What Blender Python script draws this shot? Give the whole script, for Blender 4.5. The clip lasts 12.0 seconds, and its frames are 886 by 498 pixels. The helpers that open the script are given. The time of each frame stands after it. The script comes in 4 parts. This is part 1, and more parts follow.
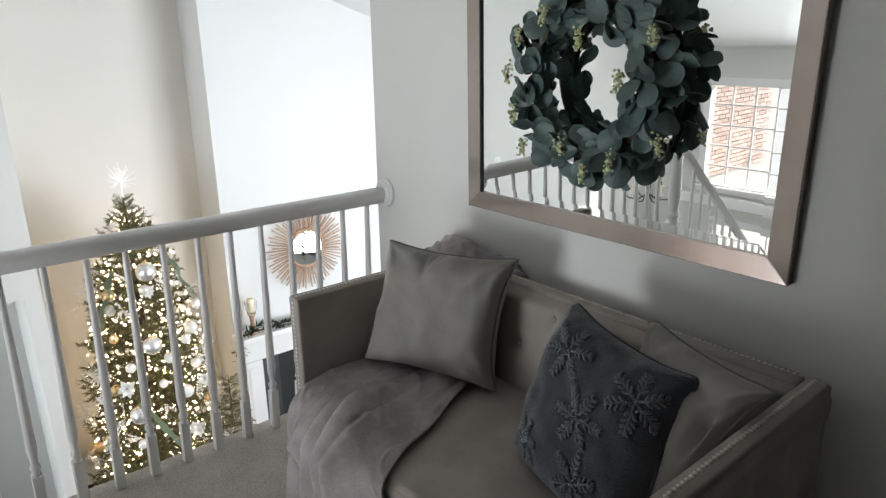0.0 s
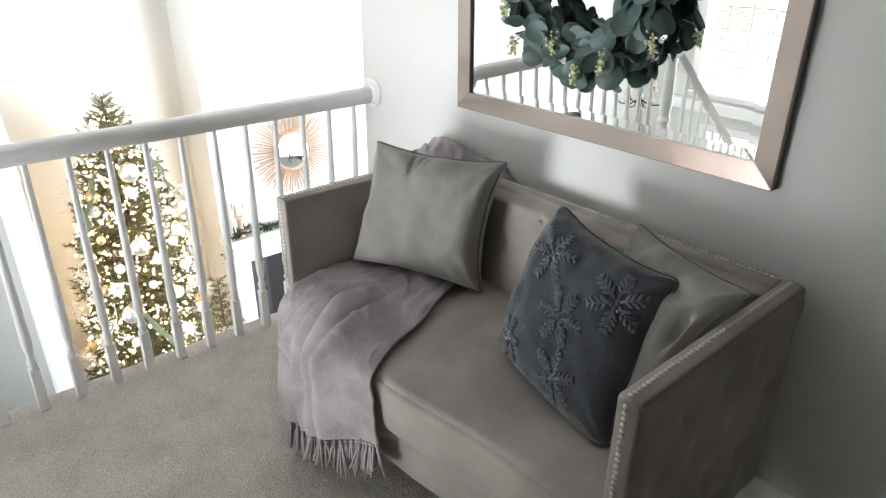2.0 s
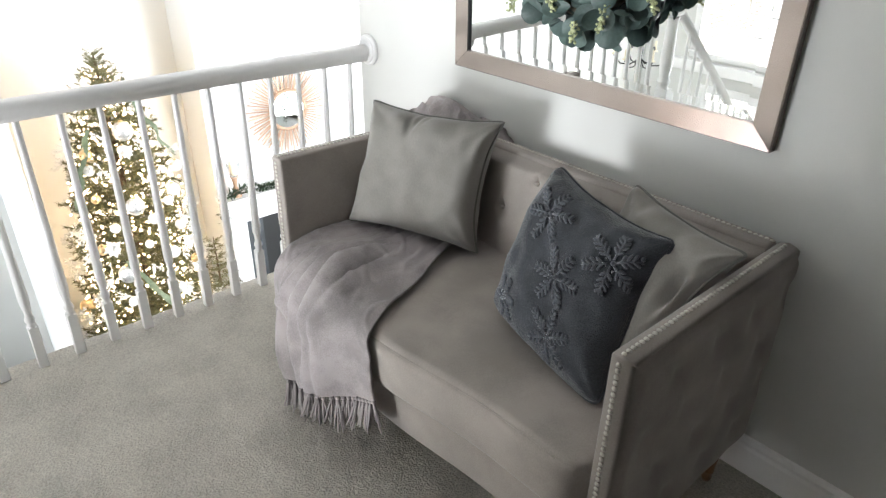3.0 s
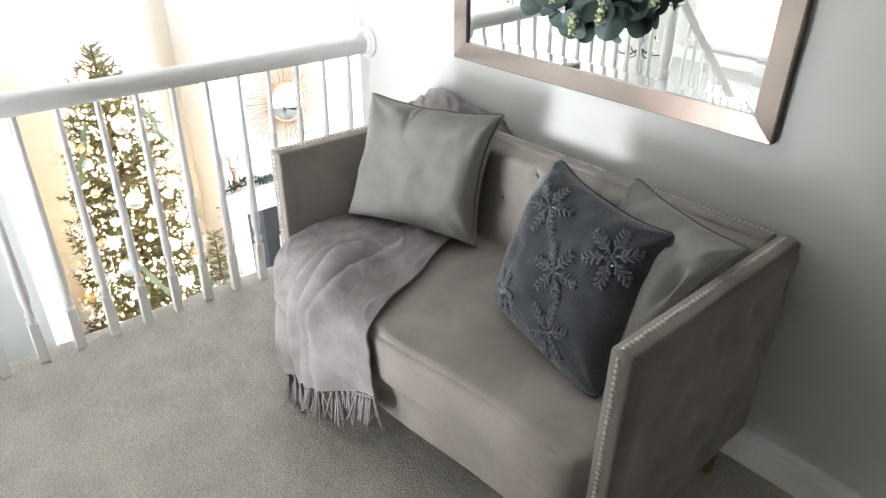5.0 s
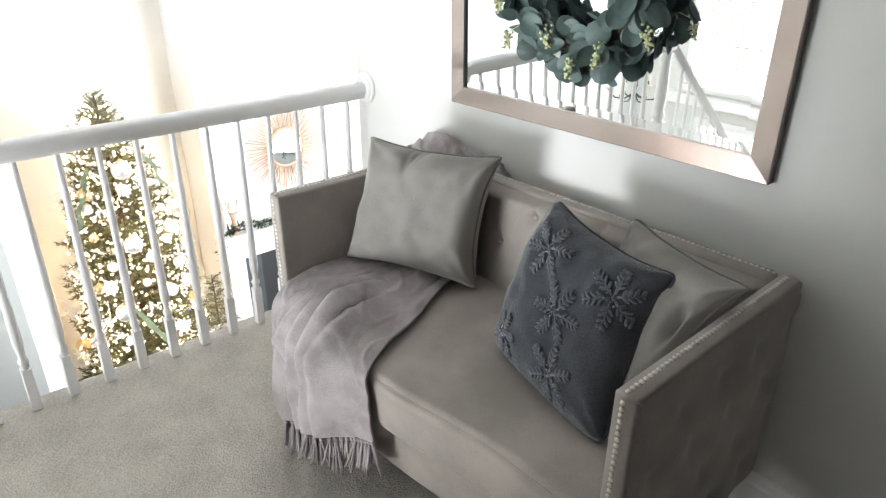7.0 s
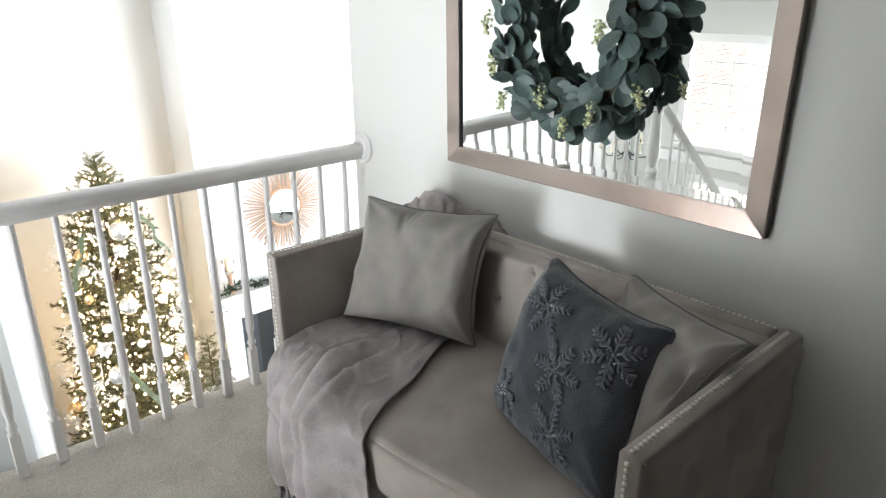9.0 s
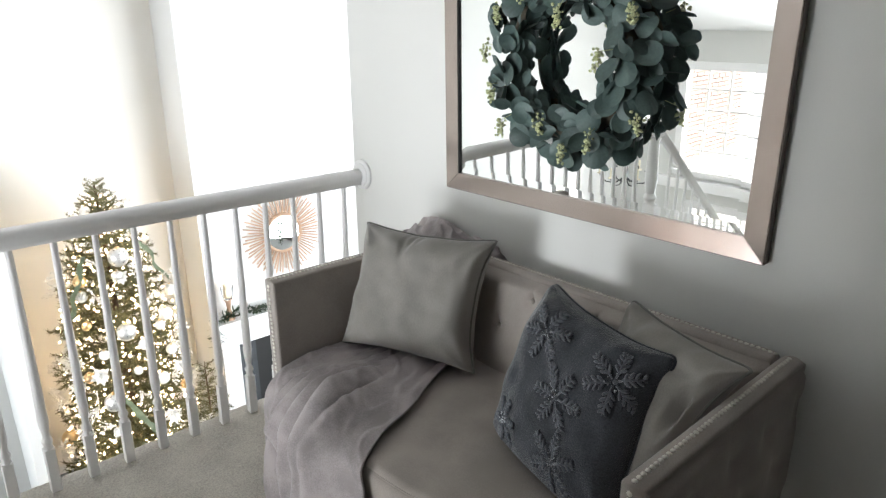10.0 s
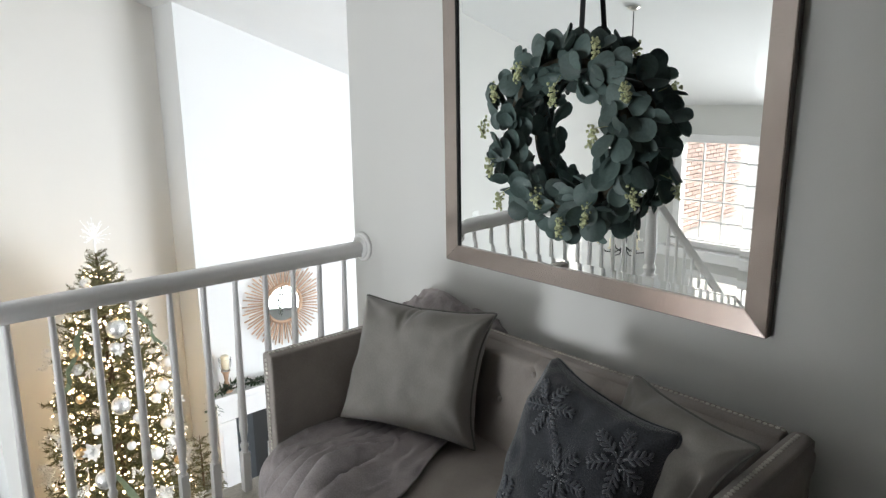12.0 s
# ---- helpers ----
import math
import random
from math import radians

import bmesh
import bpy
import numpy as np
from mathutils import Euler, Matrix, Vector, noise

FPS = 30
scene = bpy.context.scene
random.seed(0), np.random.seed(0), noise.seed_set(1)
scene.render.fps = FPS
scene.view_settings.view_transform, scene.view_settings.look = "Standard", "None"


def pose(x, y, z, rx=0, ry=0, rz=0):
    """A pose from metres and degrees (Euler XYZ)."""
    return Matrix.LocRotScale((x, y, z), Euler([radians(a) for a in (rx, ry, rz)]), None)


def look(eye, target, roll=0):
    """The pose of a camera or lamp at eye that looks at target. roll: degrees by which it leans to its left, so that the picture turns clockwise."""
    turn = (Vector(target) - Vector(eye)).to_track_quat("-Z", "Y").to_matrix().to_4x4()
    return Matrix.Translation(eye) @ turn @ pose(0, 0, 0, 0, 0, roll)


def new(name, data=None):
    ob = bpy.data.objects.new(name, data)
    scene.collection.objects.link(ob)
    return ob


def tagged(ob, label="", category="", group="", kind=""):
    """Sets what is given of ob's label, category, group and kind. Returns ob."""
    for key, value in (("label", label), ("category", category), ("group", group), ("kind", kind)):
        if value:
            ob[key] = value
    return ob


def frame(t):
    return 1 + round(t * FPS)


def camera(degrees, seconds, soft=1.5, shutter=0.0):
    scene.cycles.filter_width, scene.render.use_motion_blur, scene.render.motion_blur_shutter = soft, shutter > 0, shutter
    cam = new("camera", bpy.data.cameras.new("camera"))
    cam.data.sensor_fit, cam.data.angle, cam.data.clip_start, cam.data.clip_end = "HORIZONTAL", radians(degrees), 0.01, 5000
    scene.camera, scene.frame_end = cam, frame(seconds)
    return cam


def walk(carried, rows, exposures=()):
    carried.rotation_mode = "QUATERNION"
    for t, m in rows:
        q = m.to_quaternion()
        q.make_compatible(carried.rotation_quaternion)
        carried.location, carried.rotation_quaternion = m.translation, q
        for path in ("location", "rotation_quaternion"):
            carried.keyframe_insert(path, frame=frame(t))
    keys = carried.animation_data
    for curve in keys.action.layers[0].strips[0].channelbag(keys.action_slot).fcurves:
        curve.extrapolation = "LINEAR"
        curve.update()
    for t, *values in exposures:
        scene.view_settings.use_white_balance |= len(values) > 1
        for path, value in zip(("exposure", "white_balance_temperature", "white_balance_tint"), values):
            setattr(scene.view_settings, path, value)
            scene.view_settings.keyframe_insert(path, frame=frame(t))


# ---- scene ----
cam = camera(68.23, 12.0, soft=1.35)
# seconds, x, y, z, yaw, pitch, roll
ROWS = [
    (0.0, -1.564, 0.004, 1.484, -40.07, -17.325, 0.569),
    (0.5, -1.566, 0.003, 1.482, -40.263, -19.387, 0.502),
    (1.0, -1.569, 0.001, 1.478, -40.563, -21.675, 0.419),
    (1.5, -1.567, -0.0, 1.477, -40.752, -23.719, 0.209),
    (2.0, -1.568, -0.001, 1.476, -40.87, -25.577, -0.368),
    (2.5, -1.569, -0.001, 1.477, -40.955, -27.41, -0.735),
    (3.0, -1.57, -0.003, 1.473, -41.0, -28.928, -0.808),
    (5.0, -1.561, 0.001, 1.477, -41.075, -29.706, -0.512),
    (5.5, -1.561, 0.002, 1.474, -41.118, -28.676, -0.452),
    (6.0, -1.56, 0.004, 1.471, -41.151, -27.857, -0.476),
    (6.5, -1.559, 0.006, 1.473, -41.281, -27.126, -0.346),
    (7.0, -1.559, 0.008, 1.471, -41.404, -25.951, -0.238),
    (9.0, -1.557, 0.012, 1.47, -41.878, -20.922, 0.196),
    (9.5, -1.555, 0.012, 1.468, -41.86, -19.655, 0.174),
    (10.0, -1.555, 0.014, 1.469, -41.954, -18.65, 0.198),
    (10.5, -1.555, 0.013, 1.472, -41.965, -17.681, 0.238),
    (11.0, -1.554, 0.014, 1.472, -41.981, -16.408, 0.257),
    (11.5, -1.552, 0.014, 1.474, -41.913, -14.588, 0.253),
    (12.0, -1.55, 0.014, 1.479, -41.924, -12.598, 0.37),
]
EXPOSURES = [(0.0, 0.96), (0.8, 1.35), (1.5, 1.76), (2.5, 2.04), (3.2, 2.16), (5.0, 2.32), (6.5, 2.3), (7.2, 2.24), (9.0, 1.88), (10.5, 1.56), (12.0, 1.13)]
walk(cam, [(t, pose(x, y, z, 90 + p, r, w)) for t, x, y, z, w, p, r in ROWS], EXPOSURES)

# ---- world and light ----
world = bpy.data.worlds.new("sky")
scene.world = world
world.use_nodes = True
wn = world.node_tree.nodes
sky = wn.new("ShaderNodeTexSky")
sky.sky_type, sky.sun_disc = "NISHITA", False
sky.sun_elevation, sky.sun_rotation = radians(38), radians(-70)
world.node_tree.links.new(sky.outputs[0], wn["Background"].inputs[0])
wn["Background"].inputs[1].default_value = 0.12


def lamp(name, kind, m, energy, color=(1, 1, 1), size=1.0, size_y=1.0, angle=0.1):
    data = bpy.data.lights.new(name, kind)
    data.energy, data.color = energy, color
    if kind == "AREA":
        data.shape, data.size, data.size_y = "RECTANGLE", size, size_y
    else:
        data.angle = angle
    ob = new(name, data)
    ob.matrix_world = m
    return ob


lamp("sun", "SUN", look((-9, -6, 8), (0, 0, 0)), 5.0, (1, 0.96, 0.9), angle=radians(4))
# daylight of the living room's window wall, and fill added at an unseen foyer opening
lamp("living_window_light", "AREA", look((3.75, 1.0, -0.75), (-0.4, 6.8, 0.1)), 172, (0.905, 0.955, 1.0), 3.0, 2.8)
lamp("foyer_fill", "AREA", look((-7.9, 1.8, -0.86), (0.0, 1.9, -0.1)), 148, (0.905, 0.955, 1.0), 2.2, 3.0)

# cool fill lamp added at the passage end to brighten it; no window there
lamp("passage_fill", "AREA", look((-3.15, 6.5, -1.3), (-1.0, 6.55, -1.5)), 8, (0.8, 0.9, 1.0), 0.7, 1.6)


# ---- materials ----
def mat(name, color, rough=0.6, metal=0.0, vary=0.12, scale=6.0, fine=120.0, bump=0.15, depth=0.002, sheen=0.0,
        per_object=0.0, stretch=(1, 1, 1), emit=None, strength=0.0, coat=0.0, rough_vary=0.1, grain=0.45, spread=0.2, spec=0.5):
    m = bpy.data.materials.new(name)
    m.use_nodes = True
    n, l = m.node_tree.nodes, m.node_tree.links
    b = n["Principled BSDF"]
    b.inputs["Roughness"].default_value = rough
    b.inputs["Metallic"].default_value = metal
    b.inputs["Specular IOR Level"].default_value = spec
    b.inputs["Sheen Weight"].default_value = sheen
    b.inputs["Sheen Roughness"].default_value = 0.4
    b.inputs["Coat Weight"].default_value = coat
    co = n.new("ShaderNodeTexCoord")
    mp = n.new("ShaderNodeMapping")
    mp.inputs["Scale"].default_value = stretch
    l.new(co.outputs["Object"], mp.inputs[0])
    big = n.new("ShaderNodeTexNoise")
    big.inputs["Scale"].default_value = scale
    big.inputs["Detail"].default_value = 4
    small = n.new("ShaderNodeTexNoise")
    small.inputs["Scale"].default_value = fine
    small.inputs["Detail"].default_value = 3
    l.new(mp.outputs[0], big.inputs["Vector"])
    l.new(mp.outputs[0], small.inputs["Vector"])
    mix = n.new("ShaderNodeMath")
    mix.operation = "MULTIPLY_ADD"
    mix.inputs[1].default_value = grain
    l.new(small.outputs[0], mix.inputs[0])
    half = n.new("ShaderNodeMath")
    half.operation = "MULTIPLY"
    half.inputs[1].default_value = 1 - grain
    l.new(big.outputs[0], half.inputs[0])
    l.new(half.outputs[0], mix.inputs[2])
    last = mix.outputs[0]
    if per_object:
        info = n.new("ShaderNodeObjectInfo")
        add = n.new("ShaderNodeMath")
        add.operation = "MULTIPLY_ADD"
        add.inputs[1].default_value = per_object
        l.new(info.outputs["Random"], add.inputs[0])
        l.new(last, add.inputs[2])
        sub = n.new("ShaderNodeMath")
        sub.operation = "SUBTRACT"
        sub.inputs[1].default_value = per_object / 2
        l.new(add.outputs[0], sub.inputs[0])
        last = sub.outputs[0]
    ramp = n.new("ShaderNodeValToRGB")
    ramp.color_ramp.elements[0].position, ramp.color_ramp.elements[1].position = 0.5 - spread, 0.5 + spread
    ramp.color_ramp.elements[0].color = (*[max(0, c * (1 - vary)) for c in color], 1)
    ramp.color_ramp.elements[1].color = (*[min(1, c * (1 + vary)) for c in color], 1)
    l.new(last, ramp.inputs[0])
    l.new(ramp.outputs[0], b.inputs["Base Color"])
    if rough_vary:
        rr = n.new("ShaderNodeMapRange")
        rr.inputs["To Min"].default_value = max(0.02, rough - rough_vary)
        rr.inputs["To Max"].default_value = min(1, rough + rough_vary)
        l.new(big.outputs[0], rr.inputs[0])
        l.new(rr.outputs[0], b.inputs["Roughness"])
    if bump:
        bp = n.new("ShaderNodeBump")
        bp.inputs["Strength"].default_value = bump
        bp.inputs["Distance"].default_value = depth
        l.new(small.outputs[0], bp.inputs["Height"])
        l.new(bp.outputs[0], b.inputs["Normal"])
    if emit:
        b.inputs["Emission Color"].default_value = (*emit, 1)
        b.inputs["Emission Strength"].default_value = strength
    return m


WALL = mat("wall_paint", (0.668, 0.662, 0.636), 0.75, vary=0.02, scale=1.2, fine=260, bump=0.12, depth=0.0008)
WALL_WARM = mat("living_wall_paint", (0.8, 0.775, 0.73), 0.75, vary=0.025, scale=1.0, fine=260, bump=0.1, depth=0.0008)
WALL_WHITE = mat("white_wall_paint", (0.72, 0.725, 0.72), 0.7, vary=0.02, scale=1.0, fine=260, bump=0.1, depth=0.0008)
CEIL = mat("ceiling_paint", (0.8, 0.8, 0.79), 0.85, vary=0.02, scale=2, fine=180, bump=0.15, depth=0.001)
TRIM = mat("white_trim_paint", (0.84, 0.828, 0.82), 0.32, vary=0.03, scale=4, fine=90, bump=0.05, depth=0.0006)
CARPET = mat("carpet_pile", (0.48, 0.445, 0.393), 0.95, vary=0.34, scale=6, fine=175, bump=0.8, depth=0.009, sheen=0.15, grain=0.62)
VELVET = mat("taupe_velvet", (0.338, 0.3, 0.273), 0.85, vary=0.16, scale=5, fine=330, bump=0.3, depth=0.0008, sheen=0.28, grain=0.3, spread=0.11, spec=0.2)
PILLOW = mat("grey_velvet", (0.25, 0.234, 0.214), 0.85, vary=0.13, scale=7, fine=330, bump=0.3, depth=0.0008, sheen=0.3, grain=0.3, spread=0.11,
             stretch=(1, 1, 0.5), spec=0.2)
PIPING = mat("grey_piping", (0.15, 0.145, 0.135), 0.8, vary=0.1, scale=20, fine=600, bump=0.1, depth=0.0005, sheen=0.2, spec=0.2)
INDIGO = mat("slate_blue_wool", (0.056, 0.060, 0.068), 0.95, vary=0.3, scale=10, fine=300, bump=0.9, depth=0.003, sheen=0.5, grain=0.6, spread=0.12, spec=0.1)
EMBROIDERY = mat("slate_yarn", (0.105, 0.113, 0.128), 0.9, vary=0.3, scale=60, fine=700, bump=0.9, depth=0.0015, sheen=0.4, spec=0.15)
BEAD = mat("silver_beads", (0.55, 0.57, 0.6), 0.25, metal=0.9, vary=0.1, bump=0)
THROW = mat("mauve_grey_plush", (0.335, 0.30, 0.30), 0.85, vary=0.2, scale=9, fine=260, bump=0.5, depth=0.0015, sheen=0.2, grain=0.3, spread=0.09, spec=0.15)
NAIL = mat("polished_nickel", (0.66, 0.63, 0.58), 0.33, metal=1.0, vary=0.06, bump=0)
LEG = mat("walnut_wood", (0.17, 0.085, 0.035), 0.4, vary=0.3, scale=14, fine=80, bump=0.1, depth=0.0006, stretch=(6, 6, 1))
COPPER = mat("brushed_champagne_metal", (0.41, 0.35, 0.32), 0.2, metal=1.0, vary=0.10, scale=9, fine=300, bump=0.0, rough_vary=0.08)
EDGE = mat("bronze_edge", (0.05, 0.035, 0.028), 0.4, metal=0.5, vary=0.2, bump=0)
BLACK = mat("black_edge", (0.02, 0.02, 0.02), 0.5, vary=0.2, bump=0)
LEAF = mat("eucalyptus_leaf", (0.072, 0.11, 0.1), 0.5, vary=0.3, scale=25, fine=160, bump=0.1, depth=0.0006, per_object=0.35)
STEM = mat("brown_stem", (0.06, 0.05, 0.03), 0.7, vary=0.3, scale=40, fine=200)
BERRY = mat("pale_green_seeds", (0.5, 0.53, 0.3), 0.55, vary=0.35, scale=60, fine=200, bump=0.1)
RIBBON = mat("charcoal_satin", (0.05, 0.05, 0.055), 0.3, vary=0.2, scale=10, fine=300, bump=0.1, depth=0.0004)
NEEDLE = mat("fir_needles", (0.135, 0.126, 0.055), 0.55, vary=0.5, scale=7, fine=60, bump=0)
BARK = mat("tree_bark", (0.09, 0.055, 0.03), 0.9, vary=0.3, scale=20, fine=120, bump=0.5, depth=0.004)
BULB = mat("warm_bulb", (1, 0.85, 0.6), 0.4, vary=0.0, bump=0, emit=(1.0, 0.73, 0.43), strength=8.5)
SILVER = mat("silver_glitter_ball", (0.78, 0.77, 0.75), 0.3, metal=0.7, vary=0.15, scale=60, fine=300, bump=0.5, depth=0.002)
PEARL = mat("white_pearl_ball", (0.82, 0.8, 0.76), 0.25, vary=0.05, scale=30, fine=300, bump=0.1, coat=0.5)
GOLD = mat("champagne_ball", (0.72, 0.52, 0.28), 0.3, metal=0.8, vary=0.1, scale=30, fine=300, bump=0.1)
SAGE = mat("sage_ribbon", (0.3, 0.37, 0.26), 0.5, vary=0.15, scale=12, fine=300, bump=0.1)
# slight emission imitates the tree lights catching the topper
CRYSTAL = mat("self_lit_crystal", (0.92, 0.93, 0.94), 0.15, vary=0.05, bump=0, emit=(1, 0.96, 0.9), strength=0.12)
DRIFT = mat("limed_wood", (0.42, 0.27, 0.18), 0.6, vary=0.25, scale=10, fine=140, bump=0.2, depth=0.0008, per_object=0.3)
STONE = mat("firebox_slate", (0.05, 0.055, 0.06), 0.45, vary=0.35, scale=5, fine=90, bump=0.3)
WAX = mat("ivory_wax", (0.8, 0.72, 0.55), 0.5, vary=0.04, bump=0.05)
GARLAND = mat("garland_leaf", (0.045, 0.075, 0.04), 0.5, vary=0.35, scale=20, fine=150, bump=0.1)
IRON = mat("wrought_iron", (0.05, 0.05, 0.05), 0.5, metal=0.5, vary=0.2, bump=0.1)
OAK = mat("pale_oak_floor", (0.55, 0.48, 0.4), 0.4, vary=0.25, scale=5, fine=60, bump=0.1, stretch=(1, 8, 1), per_object=0.3)
BRICK = mat("red_brick", (0.62, 0.47, 0.41), 0.85, vary=0.25, scale=9, fine=120, bump=0.4, depth=0.003, per_object=0.5)
MORTAR = mat("mortar", (0.6, 0.57, 0.53), 0.9, vary=0.15, scale=9, fine=120, bump=0.4, depth=0.003)
# pale base colour imitates glaring daylight on the ground outside
BRIGHT_GROUND = mat("bright_ground", (0.5, 0.49, 0.46), 0.9, vary=0.15, scale=0.8, fine=20, bump=0.4, depth=0.02)
PLASTIC = mat("white_plastic", (0.75, 0.75, 0.73), 0.4, vary=0.03, bump=0)


def clear(name, kind):
    m = bpy.data.materials.new(name)
    m.use_nodes = True
    b = m.node_tree.nodes["Principled BSDF"]
    if kind == "mirror":
        b.inputs["Base Color"].default_value = (0.9, 0.92, 0.91, 1)
        b.inputs["Metallic"].default_value, b.inputs["Roughness"].default_value = 1.0, 0.0
    else:
        b.inputs["Transmission Weight"].default_value, b.inputs["Roughness"].default_value = 1.0, 0.0
        b.inputs["IOR"].default_value = 1.02 if kind == "pane" else 1.45
    return m


MIRROR, PANE = clear("silvered_mirror", "mirror"), clear("window_glass", "pane")


# ---- building helpers ----
def part(name, bm, material, parent=None, label="", smooth=False):
    me = bpy.data.meshes.new(name)
    if smooth:
        for f in bm.faces:
            f.smooth = True
    bm.to_mesh(me)
    bm.free()
    me.materials.append(material)
    ob = new(name, me)
    if parent:
        ob.parent = parent
    if label:
        ob["label"] = label
    return ob


def thing(name, label, category, group="", m=None):
    ob = new(name)
    ob.empty_display_size = 0.05
    if m:
        ob.matrix_world = m
    return tagged(ob, label, category, group)


def setting(name, bm, material, label, category, smooth=False):
    return tagged(part(name, bm, material, smooth=smooth), label, category, kind="structure")


def box(lo, hi, bevel=0.0, segments=2, bm=None):
    bm = bm or bmesh.new()
    lo, hi = Vector(lo), Vector(hi)
    m = Matrix.LocRotScale((lo + hi) / 2, None, hi - lo)
    made = bmesh.ops.create_cube(bm, size=1, matrix=m)
    if bevel:
        edges = list({e for v in made["verts"] for e in v.link_edges})
        bmesh.ops.bevel(bm, geom=edges, offset=bevel, segments=segments, affect="EDGES", profile=0.5)
    return bm


def lathe(profile, segments=16, m=None, bm=None):
    """Turns (radius, height) pairs round z, then places the result by m."""
    bm = bm or bmesh.new()
    m = m or Matrix()
    rings = []
    for r, z in profile:
        if r < 1e-5:
            rings.append([bm.verts.new(m @ Vector((0, 0, z)))])
        else:
            rings.append([bm.verts.new(m @ Vector((r * math.cos(a), r * math.sin(a), z)))
                          for a in (2 * math.pi * i / segments for i in range(segments))])
    for a, b in zip(rings, rings[1:]):
        for i in range(segments):
            j = (i + 1) % segments
            if len(a) == 1 and len(b) == 1:
                continue
            if len(a) == 1:
                bm.faces.new((a[0], b[j], b[i]))
            elif len(b) == 1:
                bm.faces.new((a[i], a[j], b[0]))
            else:
                bm.faces.new((a[i], a[j], b[j], b[i]))
    if len(rings[0]) > 1:
        bm.faces.new(list(reversed(rings[0])))
    if len(rings[-1]) > 1:
        bm.faces.new(rings[-1])
    return bm


def tube(points, radius, segments=6, bm=None, closed=False):
    bm = bm or bmesh.new()
    pts = [Vector(p) for p in points]
    n = len(pts)
    radii = radius if isinstance(radius, (list, tuple)) else [radius] * n
    rings = []
    side = None
    for i, p in enumerate(pts):
        a = pts[i - 1] if i or closed else p
        b = pts[(i + 1) % n] if i < n - 1 or closed else p
        d = (b - a).normalized()
        if side is None:
            side = d.cross(Vector((0.13, 0.27, 0.95))).normalized()
        side = (side - d * side.dot(d)).normalized()
        up = d.cross(side)
        rings.append([bm.verts.new(p + (side * math.cos(t) + up * math.sin(t)) * radii[i])
                      for t in (2 * math.pi * k / segments for k in range(segments))])
    pairs = list(zip(rings, rings[1:])) + ([(rings[-1], rings[0])] if closed else [])
    for a, b in pairs:
        for k in range(segments):
            j = (k + 1) % segments
            bm.faces.new((a[k], a[j], b[j], b[k]))
    if not closed:
        bm.faces.new(list(reversed(rings[0])))
        bm.faces.new(rings[-1])
    return bm


def grid(nu, nv, f, bm=None):
    """A sheet of nu x nv points f(u, v), u and v from 0 to 1."""
    bm = bm or bmesh.new()
    vs = [[bm.verts.new(f(i / (nu - 1), j / (nv - 1))) for j in range(nv)] for i in range(nu)]
    for i in range(nu - 1):
        for j in range(nv - 1):
            bm.faces.new((vs[i][j], vs[i + 1][j], vs[i + 1][j + 1], vs[i][j + 1]))
    return bm


def mix(a, b, t):
    return a + (b - a) * t


def ease(t):
    t = min(1, max(0, t))
    return t * t * (3 - 2 * t)


def prism(outline, axis, lo, hi, bm=None):
    """Pushes a flat outline (pairs) along an axis from lo to hi."""
    bm = bm or bmesh.new()
    put = {"x": lambda p, h: (h, p[0], p[1]), "y": lambda p, h: (p[0], h, p[1]), "z": lambda p, h: (p[0], p[1], h)}[axis]
    a = [bm.verts.new(put(p, lo)) for p in outline]
    b = [bm.verts.new(put(p, hi)) for p in outline]
    n = len(outline)
    for i in range(n):
        bm.faces.new((a[i], a[(i + 1) % n], b[(i + 1) % n], b[i]))
    bm.faces.new(list(reversed(a)))
    bm.faces.new(b)
    bmesh.ops.recalc_face_normals(bm, faces=bm.faces)
    return bm


# ---- the setting ----
LOW = -3.0          # the living room's floor
RAIL_Y = 2.254
RIDGE_X, RIDGE_Z, FALL = -1.66, 3.23, 0.32


def roof(x):
    return RIDGE_Z - FALL * abs(x - RIDGE_X)


def gable(x0, x1, y0, y1, z0=LOW):
    """A wall across x whose head follows the sloping ceiling."""
    pts = [(x0, z0), (x1, z0), (x1, roof(x1))]
    if x0 < RIDGE_X < x1:
        pts.append((RIDGE_X, RIDGE_Z))
    pts.append((x0, roof(x0)))
    return prism(pts, "y", y0, y1)


def carpet_sheet():
    def f(u, v):
        x, y = mix(-2.42, 0.0, u), mix(-0.9, 2.344, v)
        z = 0.0035 * noise.noise((x * 55, y * 55, 1)) + 0.003 * noise.noise((x * 18, y * 18, 4)) - 0.004
        z -= 0.022 * ease((y - 2.315) / 0.03)
        return (x, y, z)
    return grid(260, 325, f)


floor = setting("floor_landing", carpet_sheet(), CARPET, "greige cut-pile carpet on the upstairs landing", "floor", True)
slab = box((-2.42, -3.5, -0.30), (0.0, 2.335, -0.026))
setting("floor_slab", slab, WALL_WHITE, "white painted edge of the landing floor", "floor")
setting("floor_landing_back", box((-2.42, -3.5, -0.026), (0.0, -0.9, -0.004)), CARPET, "greige carpet behind the sofa corner", "floor")
setting("wall_sofa", box((0.0, -3.5, LOW), (0.12, 2.311, roof(0.12) - 0.004)), WALL, "smooth pale grey painted wall behind the sofa", "wall")


def baseboard_profile(y0, y1):
    return prism([(0.0, 0.0), (-0.016, 0.0), (-0.016, 0.085), (-0.013, 0.095), (-0.013, 0.106), (-0.007, 0.117), (0.0, 0.12)], "y", y0, y1)


